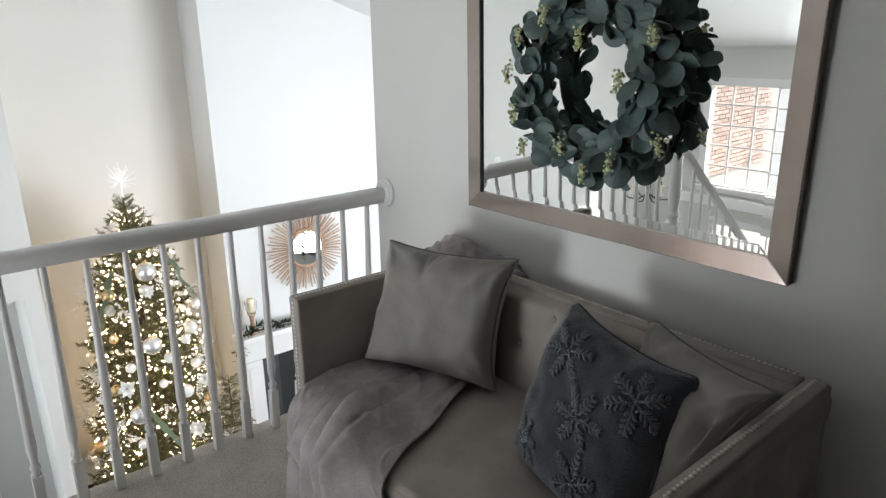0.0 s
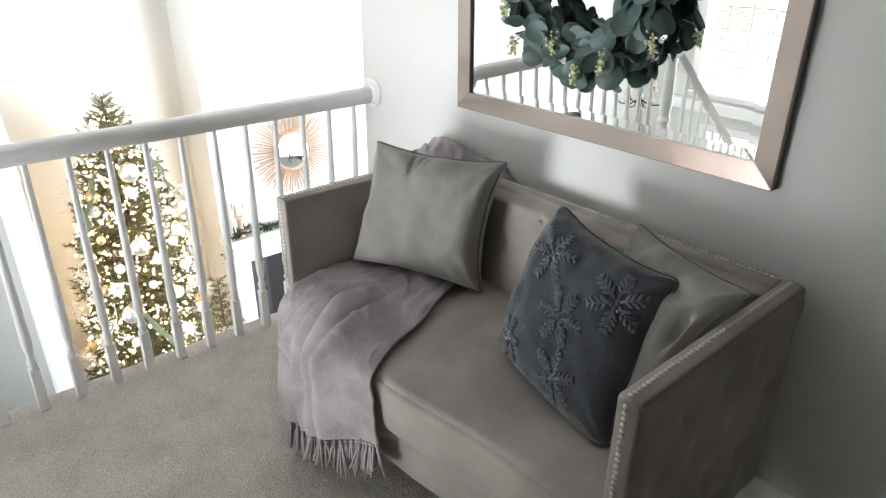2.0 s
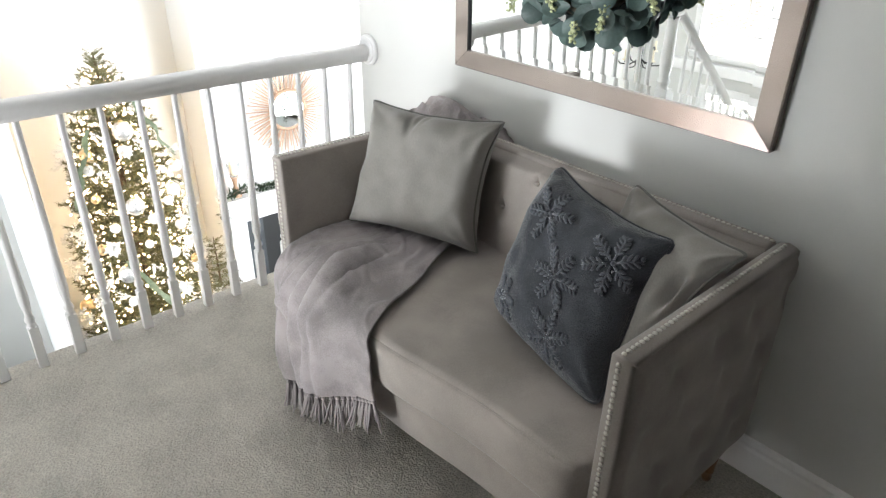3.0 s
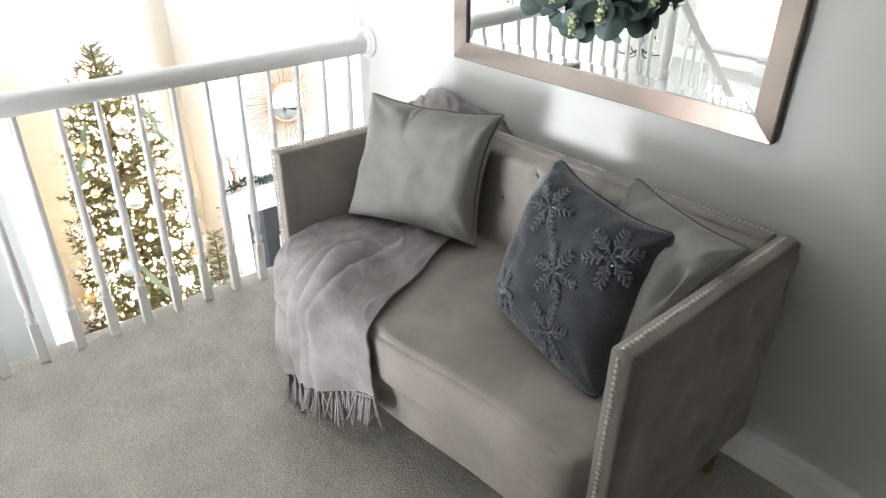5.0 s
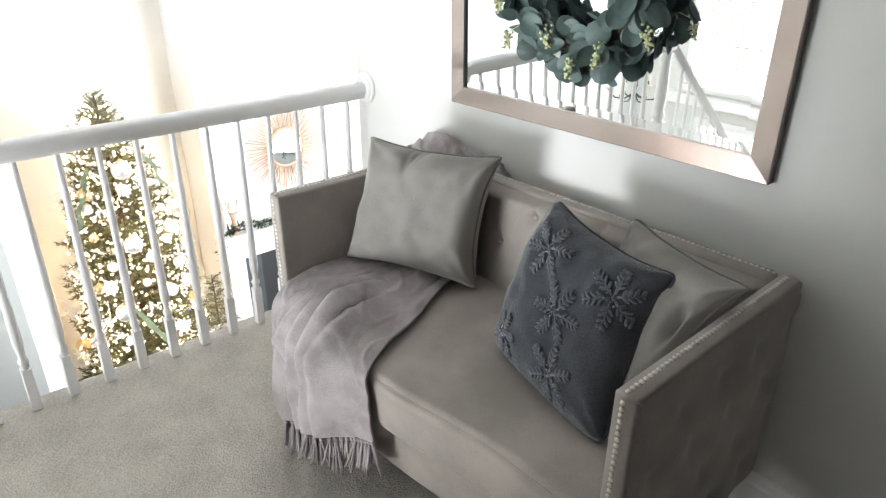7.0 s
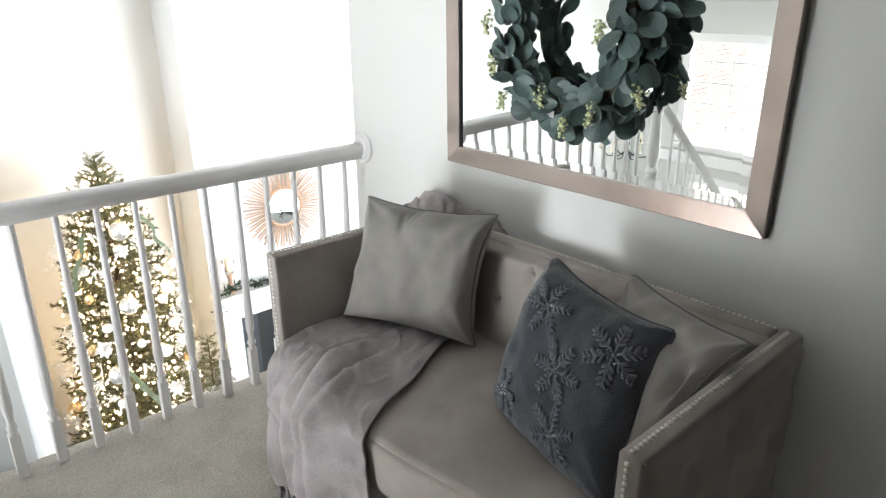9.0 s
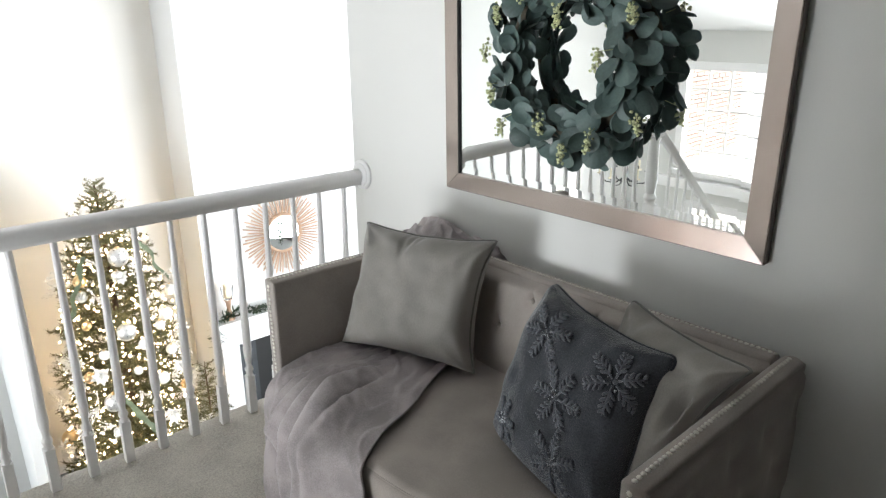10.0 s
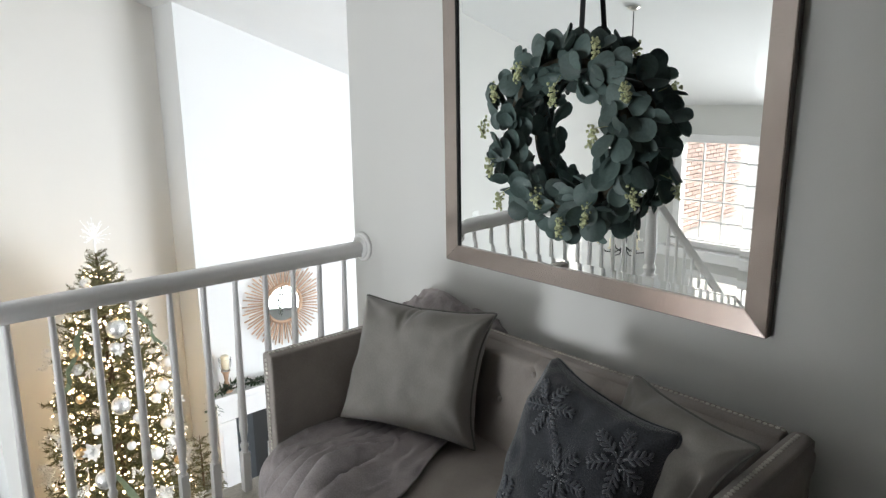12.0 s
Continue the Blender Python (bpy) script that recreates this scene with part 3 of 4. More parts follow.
pillow("throw_pillow", "square grey velvet pillow with piped edge and creased top",
       [(-0.35, 1.739, 0.867), (-0.201, 1.27, 0.879), (-0.505, 1.7, 0.48), (-0.298, 1.264, 0.46)], 0.215, PILLOW, 1.0, PIPING, 0.012, "grey pillows",
       (0.06, 0.10, 0.065, 0.09), ear=0.04)
pillow("throw_pillow", "grey velvet pillow tucked into the sofa corner",
       [(-0.205, 0.815, 0.838), (-0.316, 0.455, 0.824), (-0.40, 0.86, 0.47), (-0.50, 0.565, 0.46)], 0.14, PILLOW, 5.0, PIPING, 0.0, "grey pillows",
       (0.05, 0.14, 0.03, 0.05), ((0.70, 0.25, 0.10, 0.22, 0.045), (0.45, 0.62, 0.3, 0.08, 0.008)))
DARK = [(-0.250, 1.026, 0.842), (-0.350, 0.594, 0.812), (-0.478, 1.026, 0.482), (-0.572, 0.586, 0.452)]
DARK_BOWS = (0.085, 0.075, -0.015, 0.03)
dark, dark_local = pillow("embroidered_pillow", "slate blue wool pillow with raised snowflake embroidery and beads", DARK, 0.20, INDIGO, 9.0, bows=DARK_BOWS, ear=0.085)


def on_dark(u, v, lift=0.003):
    return cushion_point(u, v, dark_local, 0.20, -1, 9.0, 0.0, lift, DARK_BOWS, (), 0.085)


def snowflake(cu, cv, size, turn, arms=6):
    """Raised yarn petals round a centre, laid on the pillow's face."""
    beads = bmesh.new()
    def at(r, a, lift=0.004):
        return on_dark(max(-0.93, min(0.93, cu + r * math.cos(a))), max(-0.93, min(0.93, cv + r * math.sin(a))), lift)
    knot = bmesh.new()
    bmesh.ops.create_icosphere(knot, subdivisions=2, radius=0.006, matrix=Matrix.Translation(at(0, 0, 0.001)))
    s = part("snowflake", knot, EMBROIDERY, dark, "raised slate yarn snowflake", True)
    for k in range(arms):
        a = turn + 2 * math.pi * k / arms
        part("stem_stitch", tube([at(size * q, a) for q in (0.12, 0.45, 0.8, 1.0)], [0.0028, 0.003, 0.003, 0.0015], 6), EMBROIDERY, s, smooth=True)
        for r, l in ((0.3, 0.24), (0.47, 0.25), (0.65, 0.23), (0.83, 0.18)):
            for sd in (-1, 1):
                p = [at(math.hypot(r + q * l * 0.75, q * l * 0.8) * size, a + sd * math.atan2(q * l * 0.8, r + q * l * 0.75)) for q in (0, 0.35, 0.7, 1)]
                part("petal", tube(p, [0.0018, 0.0036, 0.0042, 0.0018], 6), EMBROIDERY, s, smooth=True)
    for k in range(14):
        r, a = size * 0.3 * random.random() ** 0.5, random.uniform(0, 6.283)
        c = at(r, a, 0.006)
        bmesh.ops.create_icosphere(beads, subdivisions=1, radius=0.0022, matrix=Matrix.Translation(c))
    part("beadwork", beads, BEAD, s, "small silver beads", True)


for cu, cv, size, turn in ((-0.36, 0.46, 0.36, 0.3), (0.12, -0.08, 0.33, 0.1), (0.66, 0.42, 0.36, 0.6), (-0.55, -0.7, 0.26, 0.2), (0.28, -0.68, 0.32, 0.5)):
    snowflake(cu, cv, size, turn)


# ---- throw over the seat ----
DRAPE = [  # left and right edge, from under the pillow to the hem
    ((-0.36, 1.690, 0.468), (-0.30, 1.370, 0.464)),
    ((-0.50, 1.695, 0.474), (-0.436, 1.315, 0.467)),
    ((-0.63, 1.690, 0.476), (-0.56, 1.250, 0.468)),
    ((-0.74, 1.665, 0.470), (-0.70, 1.200, 0.466)),
    ((-0.800, 1.640, 0.435), (-0.800, 1.145, 0.452)),
    ((-0.815, 1.622, 0.35), (-0.812, 1.120, 0.40)),
    ((-0.832, 1.598, 0.215), (-0.815, 1.112, 0.34)),
    ((-0.845, 1.528, 0.108), (-0.818, 1.099, 0.284)),
]


def spline(rows, t):
    n = len(rows) - 1
    i = min(n - 1, int(t * n))
    f = t * n - i
    p = [Vector(rows[max(0, min(n, i + k))]) for k in (-1, 0, 1, 2)]
    return 0.5 * (2 * p[1] + (p[2] - p[0]) * f + (2 * p[0] - 5 * p[1] + 4 * p[2] - p[3]) * f * f + (3 * p[1] - p[0] - 3 * p[2] + p[3]) * f ** 3)


DRAPE_L, DRAPE_R = [d[0] for d in DRAPE], [d[1] for d in DRAPE]


# valleys of the folds at five steps from the pillow to the hem, their height and how far each spreads
FOLDS = (((0.42, 0.31, 0.26, 0.13, 0.05), 0.040, 0.10), ((0.54, 0.44, 0.41, 0.36, 0.38), 0.060, 0.10), ((0.66, 0.53, 0.57, 0.60, 0.53), 0.075, 0.18),
         ((0.72, 0.66, 0.645, 0.66, 0.60), 0.008, 0.05), ((0.30, 0.22, 0.15, 0.24, 0.22), 0.018, 0.06))


def drape(u, t, lift=0.0):
    p = spline(DRAPE_L, t).lerp(spline(DRAPE_R, t), u)
    hang = ease((t - 0.42) / 0.2)
    fold = slide = 0.0
    for keys, high, wide in FOLDS:
        c = spline([(k, 0, 0) for k in keys], min(1, max(0, t - 0.12) / 0.88)).x + 0.012 * noise.noise((t * 5, high * 90, 3))
        q = u - c
        grow = 0.22 + 0.78 * ease((t - 0.12) / 0.45)
        if q > 0:
            fold += grow * high * (1 - math.exp(-(q / 0.022) ** 2)) * math.exp(-(q / wide) ** 2)
        else:
            fold += grow * high * 0.5 * (1 - math.exp(-(q / 0.03) ** 2)) * math.exp(q / 0.05)
        fold -= grow * min(0.034, high * 0.9) * math.exp(-(q / 0.017) ** 2)
        if q > -0.02:
            slide += grow * high * 0.65 * ease((q + 0.02) / 0.035) * math.exp(-(max(0, q) / 0.07) ** 2)
    fold += 0.007 * noise.noise((u * 4 + t * 5, t * 4, 1)) + 0.005 * noise.noise((u * 9 + t * 8, t * 6, 8)) + 0.0015 * noise.noise((u * 20 + t * 14, t * 12, 18))
    ridge = noise.noise((u * 6 - t * 5, t * 6 + u * 2, 12))
    fold += 0.006 * max(0, 1 - abs(ridge) * 5) * (1 - 0.7 * hang)
    fold = max(fold, -0.017) + lift
    up, out = Vector((0, 0, 1)), Vector((-1, 0.12, 0))
    edge = 1 - 0.6 * math.exp(-(u / 0.02) ** 2) - 0.5 * math.exp(-((1 - u) / 0.02) ** 2)
    return p + (up * (1 - hang) + out * hang) * (fold * edge + 0.007) + Vector((0, slide * ease(u / 0.1), 0))


throw = thing("throw_blanket", "mauve-grey plush throw with tasselled hem draped over the seat", "blanket", m=Matrix.Translation((-0.6, 1.45, 0.45)))
inv = Vector((-0.6, 1.45, 0.45))
bm = grid(150, 150, lambda a, b: drape(a, b) - inv)
sheet = part("sheet", bm, THROW, throw, smooth=True)
sol = sheet.modifiers.new("thick", "SOLIDIFY")
sol.thickness, sol.offset = 0.006, -1
rnd = random.Random(4)
for k in range(32):
    u = (k + 0.5) / 32
    p = drape(u, 1.0) - inv
    bm = bmesh.new()
    bmesh.ops.create_icosphere(bm, subdivisions=1, radius=0.008, matrix=Matrix.Translation(p + Vector((0, 0, -0.008))))
    sway = Vector((rnd.uniform(-0.012, 0.008), rnd.uniform(-0.014, 0.014), 0))
    for q in range(6):
        s = Vector((rnd.uniform(-0.008, 0.008), rnd.uniform(-0.010, 0.010), 0))
        ln = rnd.uniform(0.085, 0.115)
        pts = [p + Vector((0, 0, -0.01)), p + s * 0.7 + sway * 0.3 + Vector((0, 0, -ln * 0.4)),
               p + s * 1.1 + sway * 0.8 + Vector((0, 0, -ln * 0.75)), p + s * 1.6 + sway * 1.3 + Vector((0, 0, -ln))]
        tube(pts, [0.0034, 0.0038, 0.0034, 0.002], 5, bm)
    part("tassel", bm, THROW, throw, smooth=True)

rolled = thing("folded_throw", "mauve-grey plush throw bunched over the sofa back", "blanket", m=Matrix.Translation((-0.08, 1.65, 0.76)))


def bunch(a, b):
    """Over the back's top edge: a runs along the back, b from the front side to the wall side."""
    y = mix(1.86, 1.40, a)
    c = math.pi * b
    h = 0.062 * math.sin(math.pi * min(1, 0.16 + 0.84 * a)) ** 0.5 + 0.012 * noise.noise((a * 5, b * 3, 2))
    x = -0.085 - 0.105 * math.cos(c) * (0.8 + 0.2 * a)
    x = min(x, -0.004)
    z = 0.735 + h * 1.2 * math.sin(c) ** 0.7 - 0.05 * (1 - math.sin(c)) - 0.05 * ease((0.15 - a) / 0.15) - 0.07 * ease((a - 0.93) / 0.07)
    crease = noise.noise((a * 7 + b * 4, b * 5 - a * 2, 6))
    z += 0.014 * math.sin(b * 10 + a * 6 + 2.5 * crease) + 0.010 * max(0, 1 - abs(crease) * 5)
    return Vector((x, y, z)) - Vector((-0.08, 1.65, 0.76))


sheet = part("sheet", grid(80, 70, bunch), THROW, rolled, smooth=True)
sol = sheet.modifiers.new("thick", "SOLIDIFY")
sol.thickness, sol.offset = 0.006, -1

# ---- wall mirror ----
MY0, MY1, MZ0, MZ1, MW, MD = 0.588, 1.695, 0.938, 1.99, 0.056, 0.03
mirror = thing("wall_mirror", "large rectangular wall mirror in a brushed champagne metal frame", "mirror", m=pose(0, (MY0 + MY1) / 2, MZ0, 0, -0.8, 0))
MO = Vector((0, (MY0 + MY1) / 2, MZ0))


def frame_side(a, b, c, d):
    """A mitred bar: outer edge a-b, inner edge d-c (y, z pairs)."""
    bm = bmesh.new()
    outer = [bm.verts.new(Vector((-x, p[0], p[1])) - MO) for x in (0.002, MD) for p in (a, b)]
    inner = [bm.verts.new(Vector((-x, p[0], p[1])) - MO) for x in (0.002, MD - 0.006) for p in (d, c)]
    f = bm.faces.new
    f((outer[0], outer[1], outer[3], outer[2]))
    f((outer[2], outer[3], inner[3], inner[2]))
    f((inner[2], inner[3], inner[1], inner[0]))
    f((inner[0], inner[1], outer[1], outer[0]))
    f((outer[0], outer[2], inner[2], inner[0]))
    f((outer[1], inner[1], inner[3], outer[3]))
    bmesh.ops.recalc_face_normals(bm, faces=bm.faces)
    bmesh.ops.bevel(bm, geom=list(bm.edges), offset=0.0015, segments=2, affect="EDGES")
    return bm


O = [(MY0, MZ0), (MY1, MZ0), (MY1, MZ1), (MY0, MZ1)]
I = [(MY0 + MW, MZ0 + MW), (MY1 - MW, MZ0 + MW), (MY1 - MW, MZ1 - MW), (MY0 + MW, MZ1 - MW)]
for k in range(4):
    j = (k + 1) % 4
    part("frame_side", frame_side(O[k], O[j], I[j], I[k]), COPPER, mirror, "brushed champagne metal bar")
for lo, hi in (((MY0 - 0.002, MZ0), (MY0, MZ1)), ((MY1, MZ0), (MY1 + 0.002, MZ1)), ((MY0, MZ0 - 0.002), (MY1, MZ0))):
    part("outer_edge", box(Vector((-MD + 0.004, *lo)) - MO, Vector((-0.003, *hi)) - MO), EDGE, mirror, "dark bronze outer edge")
lip = box(Vector((-0.0235, I[1][0] - 0.0015, I[1][1])) - MO, Vector((-0.012, I[1][0] + 0.0005, I[2][1])) - MO)
part("inner_lip", lip, BLACK, mirror, "thin black inner edge")
BV, GX = 0.026, -0.016
J = [(I[0][0] + BV, I[0][1] + BV), (I[1][0] - BV, I[1][1] + BV), (I[2][0] - BV, I[2][1] - BV), (I[3][0] + BV, I[3][1] - BV)]
bm = bmesh.new()
bm.faces.new([bm.verts.new(Vector((GX, *p)) - MO) for p in reversed(J)])
part("glass", bm, MIRROR, mirror)
for k in range(4):
    j = (k + 1) % 4
    bm = bmesh.new()
    bm.faces.new([bm.verts.new(Vector((x, *p)) - MO) for x, p in ((GX, J[k]), (GX, J[j]), (GX + 0.0005, I[j]), (GX + 0.0005, I[k]))])
    part("bevel", bm, MIRROR, mirror, "bevelled mirror edge")
part("backing", box(Vector((-0.011, MY0 + 0.01, MZ0 + 0.01)) - MO, Vector((-0.003, MY1 - 0.01, MZ1 - 0.01)) - MO), BLACK, mirror)

# ---- wreath hung on the mirror ----
WC = Vector((-0.084, 1.144, 1.388))
wreath = thing("wreath", "round eucalyptus wreath with pale seed clusters hung on a dark ribbon", "wreath", m=Matrix.Translation(WC))
ringpts = [(0, 0.195 * math.cos(a), 0.195 * math.sin(a)) for a in (2 * math.pi * k / 48 for k in range(48))]
part("ring", tube(ringpts, 0.016, 8, closed=True), STEM, wreath, "brown twig ring", True)


def leaf_mesh(name, w, l, cup, curl):
    bm = bmesh.new()
    rows = 9
    top = []
    for i in range(rows + 1):
        t = i / rows
        half = w * math.sqrt(max(0, 1 - (2 * (0.02 + 0.965 * t) - 1) ** 2)) * (0.93 + 0.09 * t)
        top.append([bm.verts.new((half * s, l * t, cup * (s * s) * half * 3 + curl * t * t)) for s in (-1, -0.5, 0, 0.5, 1)])
    for a, b in zip(top, top[1:]):
        for i in range(4):
            bm.faces.new((a[i], a[i + 1], b[i + 1], b[i]))
    for f in bm.faces:
        f.smooth = True
    me = bpy.data.meshes.new(name)
    bm.to_mesh(me)
    bm.free()
    me.materials.append(LEAF)
    return me


leaves = [leaf_mesh("leaf", 0.0275, 0.056, 0.12, 0.006), leaf_mesh("leaf", 0.03, 0.058, -0.1, -0.008), leaf_mesh("leaf", 0.024, 0.054, 0.16, 0.01),
          leaf_mesh("leaf", 0.016, 0.044, 0.2, 0.0)]
rnd = random.Random(11)
for k in range(300):
    a = 2 * math.pi * (k + rnd.random()) / 300 * 7
    b = rnd.uniform(-2.4, 2.4)                     # round the tube; 0 faces out from the wall, ends at its back
    if rnd.random() < 0.12:
        b = rnd.uniform(2.4, 3.9)
    rad = Vector((0, math.cos(a), math.sin(a)))
    tang = Vector((0, -math.sin(a), math.cos(a)))
    out = rad * math.sin(b) + Vector((-1, 0, 0)) * math.cos(b)
    inner = max(0, -math.sin(b))
    rr = rnd.uniform(0.035, 0.06) * (1 - 0.35 * inner)
    if out.x > 0.25:
        rr *= 0.55
    root = rad * 0.195 + out * rr
    way = (tang * rnd.uniform(0.3, 1.0) * (1 if rnd.random() < 0.75 else -1) + out * rnd.uniform(0.05, 0.4) * (1 - 0.6 * inner) + rad * max(0, math.sin(b)) * 0.35
           + Vector((rnd.uniform(-0.2, 0.2), rnd.uniform(-0.25, 0.25), rnd.uniform(-0.25, 0.25)))).normalized()
    if out.x > 0.25:
        way = (way - Vector((max(0, way.x), 0, 0))).normalized()
    nrm = (out * 0.8 + Vector((-0.35, 0, 0)) + Vector((rnd.uniform(-0.42, 0.42), rnd.uniform(-0.42, 0.42), rnd.uniform(-0.42, 0.42))))
    nrm = (nrm - way * nrm.dot(way)).normalized()
    side = way.cross(nrm)
    ob = new("leaf", leaves[rnd.choice((0, 0, 1, 1, 2, 3))])
    ob.parent = wreath
    s = rnd.uniform(0.92, 1.25)
    ob.matrix_local = Matrix(((side.x, way.x, nrm.x, root.x), (side.y, way.y, nrm.y, root.y), (side.z, way.z, nrm.z, root.z), (0, 0, 0, 1))) @ Matrix.Scale(s, 4)
for k in range(13):
    a = 2 * math.pi * (k + 0.5 * rnd.random()) / 13
    b = rnd.choice((-0.9, -0.5, 0.3, 0.8, 1.1))
    rad = Vector((0, math.cos(a), math.sin(a)))
    out = rad * math.sin(b) + Vector((-1, 0, 0)) * math.cos(b)
    c = rad * 0.195 + out * 0.085
    d = Vector((0, rnd.uniform(-0.2, 0.2), -1)).normalized()
    bm = bmesh.new()
    tube([c - out * 0.05, c, c + d * 0.045], 0.0012, 5, bm)
    for q in range(42):
        t = rnd.random()
        p = c + d * 0.045 * t + Vector((rnd.uniform(-1, 1), rnd.uniform(-1, 1), rnd.uniform(-1, 1))) * 0.013 * (1.1 - 0.5 * t)
        bmesh.ops.create_icosphere(bm, subdivisions=1, radius=rnd.uniform(0.003, 0.0052), matrix=Matrix.Translation(p))
    part("seed_sprig", bm, BERRY, wreath, "pale green seed sprig", True)
for dy in (0.0,):
    bm = bmesh.new()
    pts = [(-0.085, 1.105 + dy * 0.6, 1.58), (-0.07, 1.112 + dy, 1.75), (-0.045, 1.115 + dy * 1.3, 1.9), (-0.036, 1.116 + dy * 1.4, 1.996), (0.0, 1.116 + dy * 1.4, 1.997)]
    vs = [[bm.verts.new(Vector(p) + Vector((0, s * 0.0085, 0)) - WC) for s in (-1, 1)] for p in pts]
    for a, b in zip(vs, vs[1:]):
        bm.faces.new((a[0], a[1], b[1], b[0]))
    bmesh.ops.solidify(bm, geom=bm.faces[:], thickness=0.001)
    part("ribbon", bm, RIBBON, wreath, "dark satin hanging ribbon", True)


# ---- living room below: tree, fireplace ----
TREE = Vector((-0.09, 6.2, LOW))
APEX = 0.256


def tree_radius(z):
    return 0.655 * (1 - math.exp(-(max(0, APEX - z) + 0.06) / 0.88))


def branch_mesh(seed):
    """A fir branch one unit long along x, with side twigs full of needles."""
    r = random.Random(seed)
    verts, faces = [], []

    def needle(p, d, ln, w):
        side = d.cross(Vector((r.uniform(-1, 1), r.uniform(-1, 1), r.uniform(-1, 1)))).normalized() * w
        i = len(verts)
        verts.extend([tuple(p - side), tuple(p + side), tuple(p + d * ln)])
        faces.append((i, i + 1, i + 2))

    def twig(p, d, ln, n):
        for k in range(n):
            q = p + d * ln * k / n
            for s in range(5):
                v = (d * 0.9 + Vector((r.uniform(-1, 1), r.uniform(-1, 1), r.uniform(-1, 1))) * 0.9).normalized()
                needle(q, v, r.uniform(0.07, 0.11), 0.0075)
    axis = Vector((1, 0, 0))
    twig(Vector((0.25, 0, 0)), axis, 0.75, 13)
    for k in range(8):
        t = 0.3 + 0.085 * k
        d = (axis * 0.8 + Vector((0, (-1) ** k * r.uniform(0.6, 0.9), r.uniform(-0.25, 0.35)))).normalized()
        twig(Vector((t, 0, 0)), d, r.uniform(0.2, 0.34) * (1.15 - 0.5 * t), 6)
    i = len(verts)
    for x, w in ((0, 0.016), (0.9, 0.006)):
        for a in range(4):
            verts.append((x, w * math.cos(a * math.pi / 2), w * math.sin(a * math.pi / 2)))
    for a in range(4):
        faces.append((i + a, i + (a + 1) % 4, i + 4 + (a + 1) % 4, i + 4 + a))
    me = bpy.data.meshes.new("branch")
    me.from_pydata(verts, [], faces)
    me.materials.append(NEEDLE)
    return me


BRANCHES = [branch_mesh(s) for s in range(5)]


def fir(name, label, base, top, radius, count, seed, trunk_r):
    t = thing(name, label, "tree", m=Matrix.Translation(base))
    h = top - base.z
    part("trunk", lathe([(trunk_r, 0.0), (trunk_r * 0.8, h * 0.4), (trunk_r * 0.15, h * 0.985), (0, h)], 10), BARK, t, smooth=True)
    r = random.Random(seed)
    for k in range(count):
        s = ((k + 0.5) / count) ** 1.05
        z = mix(top - 0.02, base.z + 0.35 * min(1, h), s)
        a = k * 2.39996 + r.uniform(-0.3, 0.3)
        ln = max(0.10, radius(z) * r.uniform(0.86, 1.04))
        rise = mix(30, 4, min(1, s * 2.2)) + r.uniform(-8, 8)
        ob = new("branch", BRANCHES[r.randrange(5)])
        ob.parent = t
        ob.matrix_local = Matrix.Translation((0, 0, z - base.z - 0.04)) @ Matrix.Rotation(a, 4, "Z") @ Matrix.Rotation(-radians(rise), 4, "Y") \
            @ Matrix.Rotation(r.uniform(-0.5, 0.5), 4, "X") @ Matrix.Diagonal((ln, max(0.16, ln ** 0.72), max(0.16, ln ** 0.72), 1))
    return t


tree = fir("christmas_tree", "tall green Christmas tree with white and silver ornaments", TREE, APEX, tree_radius, 300, 3, 0.05)
small = fir("small_fir", "small frosted green fir beside the tall tree", Vector((0.56, 5.95, LOW)), -1.66, lambda z: 0.34 * (1 - math.exp(-(-1.66 - z) / 0.5)), 60, 8, 0.02)


def near_tree(r, depth=1.0, low=-2.6):
    z = mix(APEX - 0.12, low, r.random() ** 0.7)
    a = r.uniform(0, 6.2832)
    q = tree_radius(z) * depth
    return Vector((TREE.x + q * math.cos(a), TREE.y + q * math.sin(a), z))


r = random.Random(21)
bm = bmesh.new()
for k in range(1100):
    p = near_tree(r, r.uniform(0.45, 1.0))
    bmesh.ops.create_icosphere(bm, subdivisions=1, radius=r.uniform(0.007, 0.0112), matrix=Matrix.Translation(p))
tagged(part("string_lights", bm, BULB, smooth=True), "warm white fairy lights wound round the tree", "lights", kind="stuff")


def ornament(p, rad, material, label):
    t = thing("bauble", label, "ornament", "tree ornaments", Matrix.Translation(p))
    part("ball", lathe([(rad * math.sin(math.pi * k / 12) if 0 < k < 12 else 0, -rad * math.cos(math.pi * k / 12)) for k in range(13)], 18), material, t, smooth=True)
    part("cap", lathe([(rad * 0.22, rad * 0.93), (rad * 0.22, rad * 1.1), (0, rad * 1.12)], 10), GOLD, t, "metal cap", True)
    part("hook", tube([(0, 0, rad * 1.1), (0.004, 0, rad * 1.25), (0, 0, rad * 1.4)], 0.0012, 5), GOLD, t)


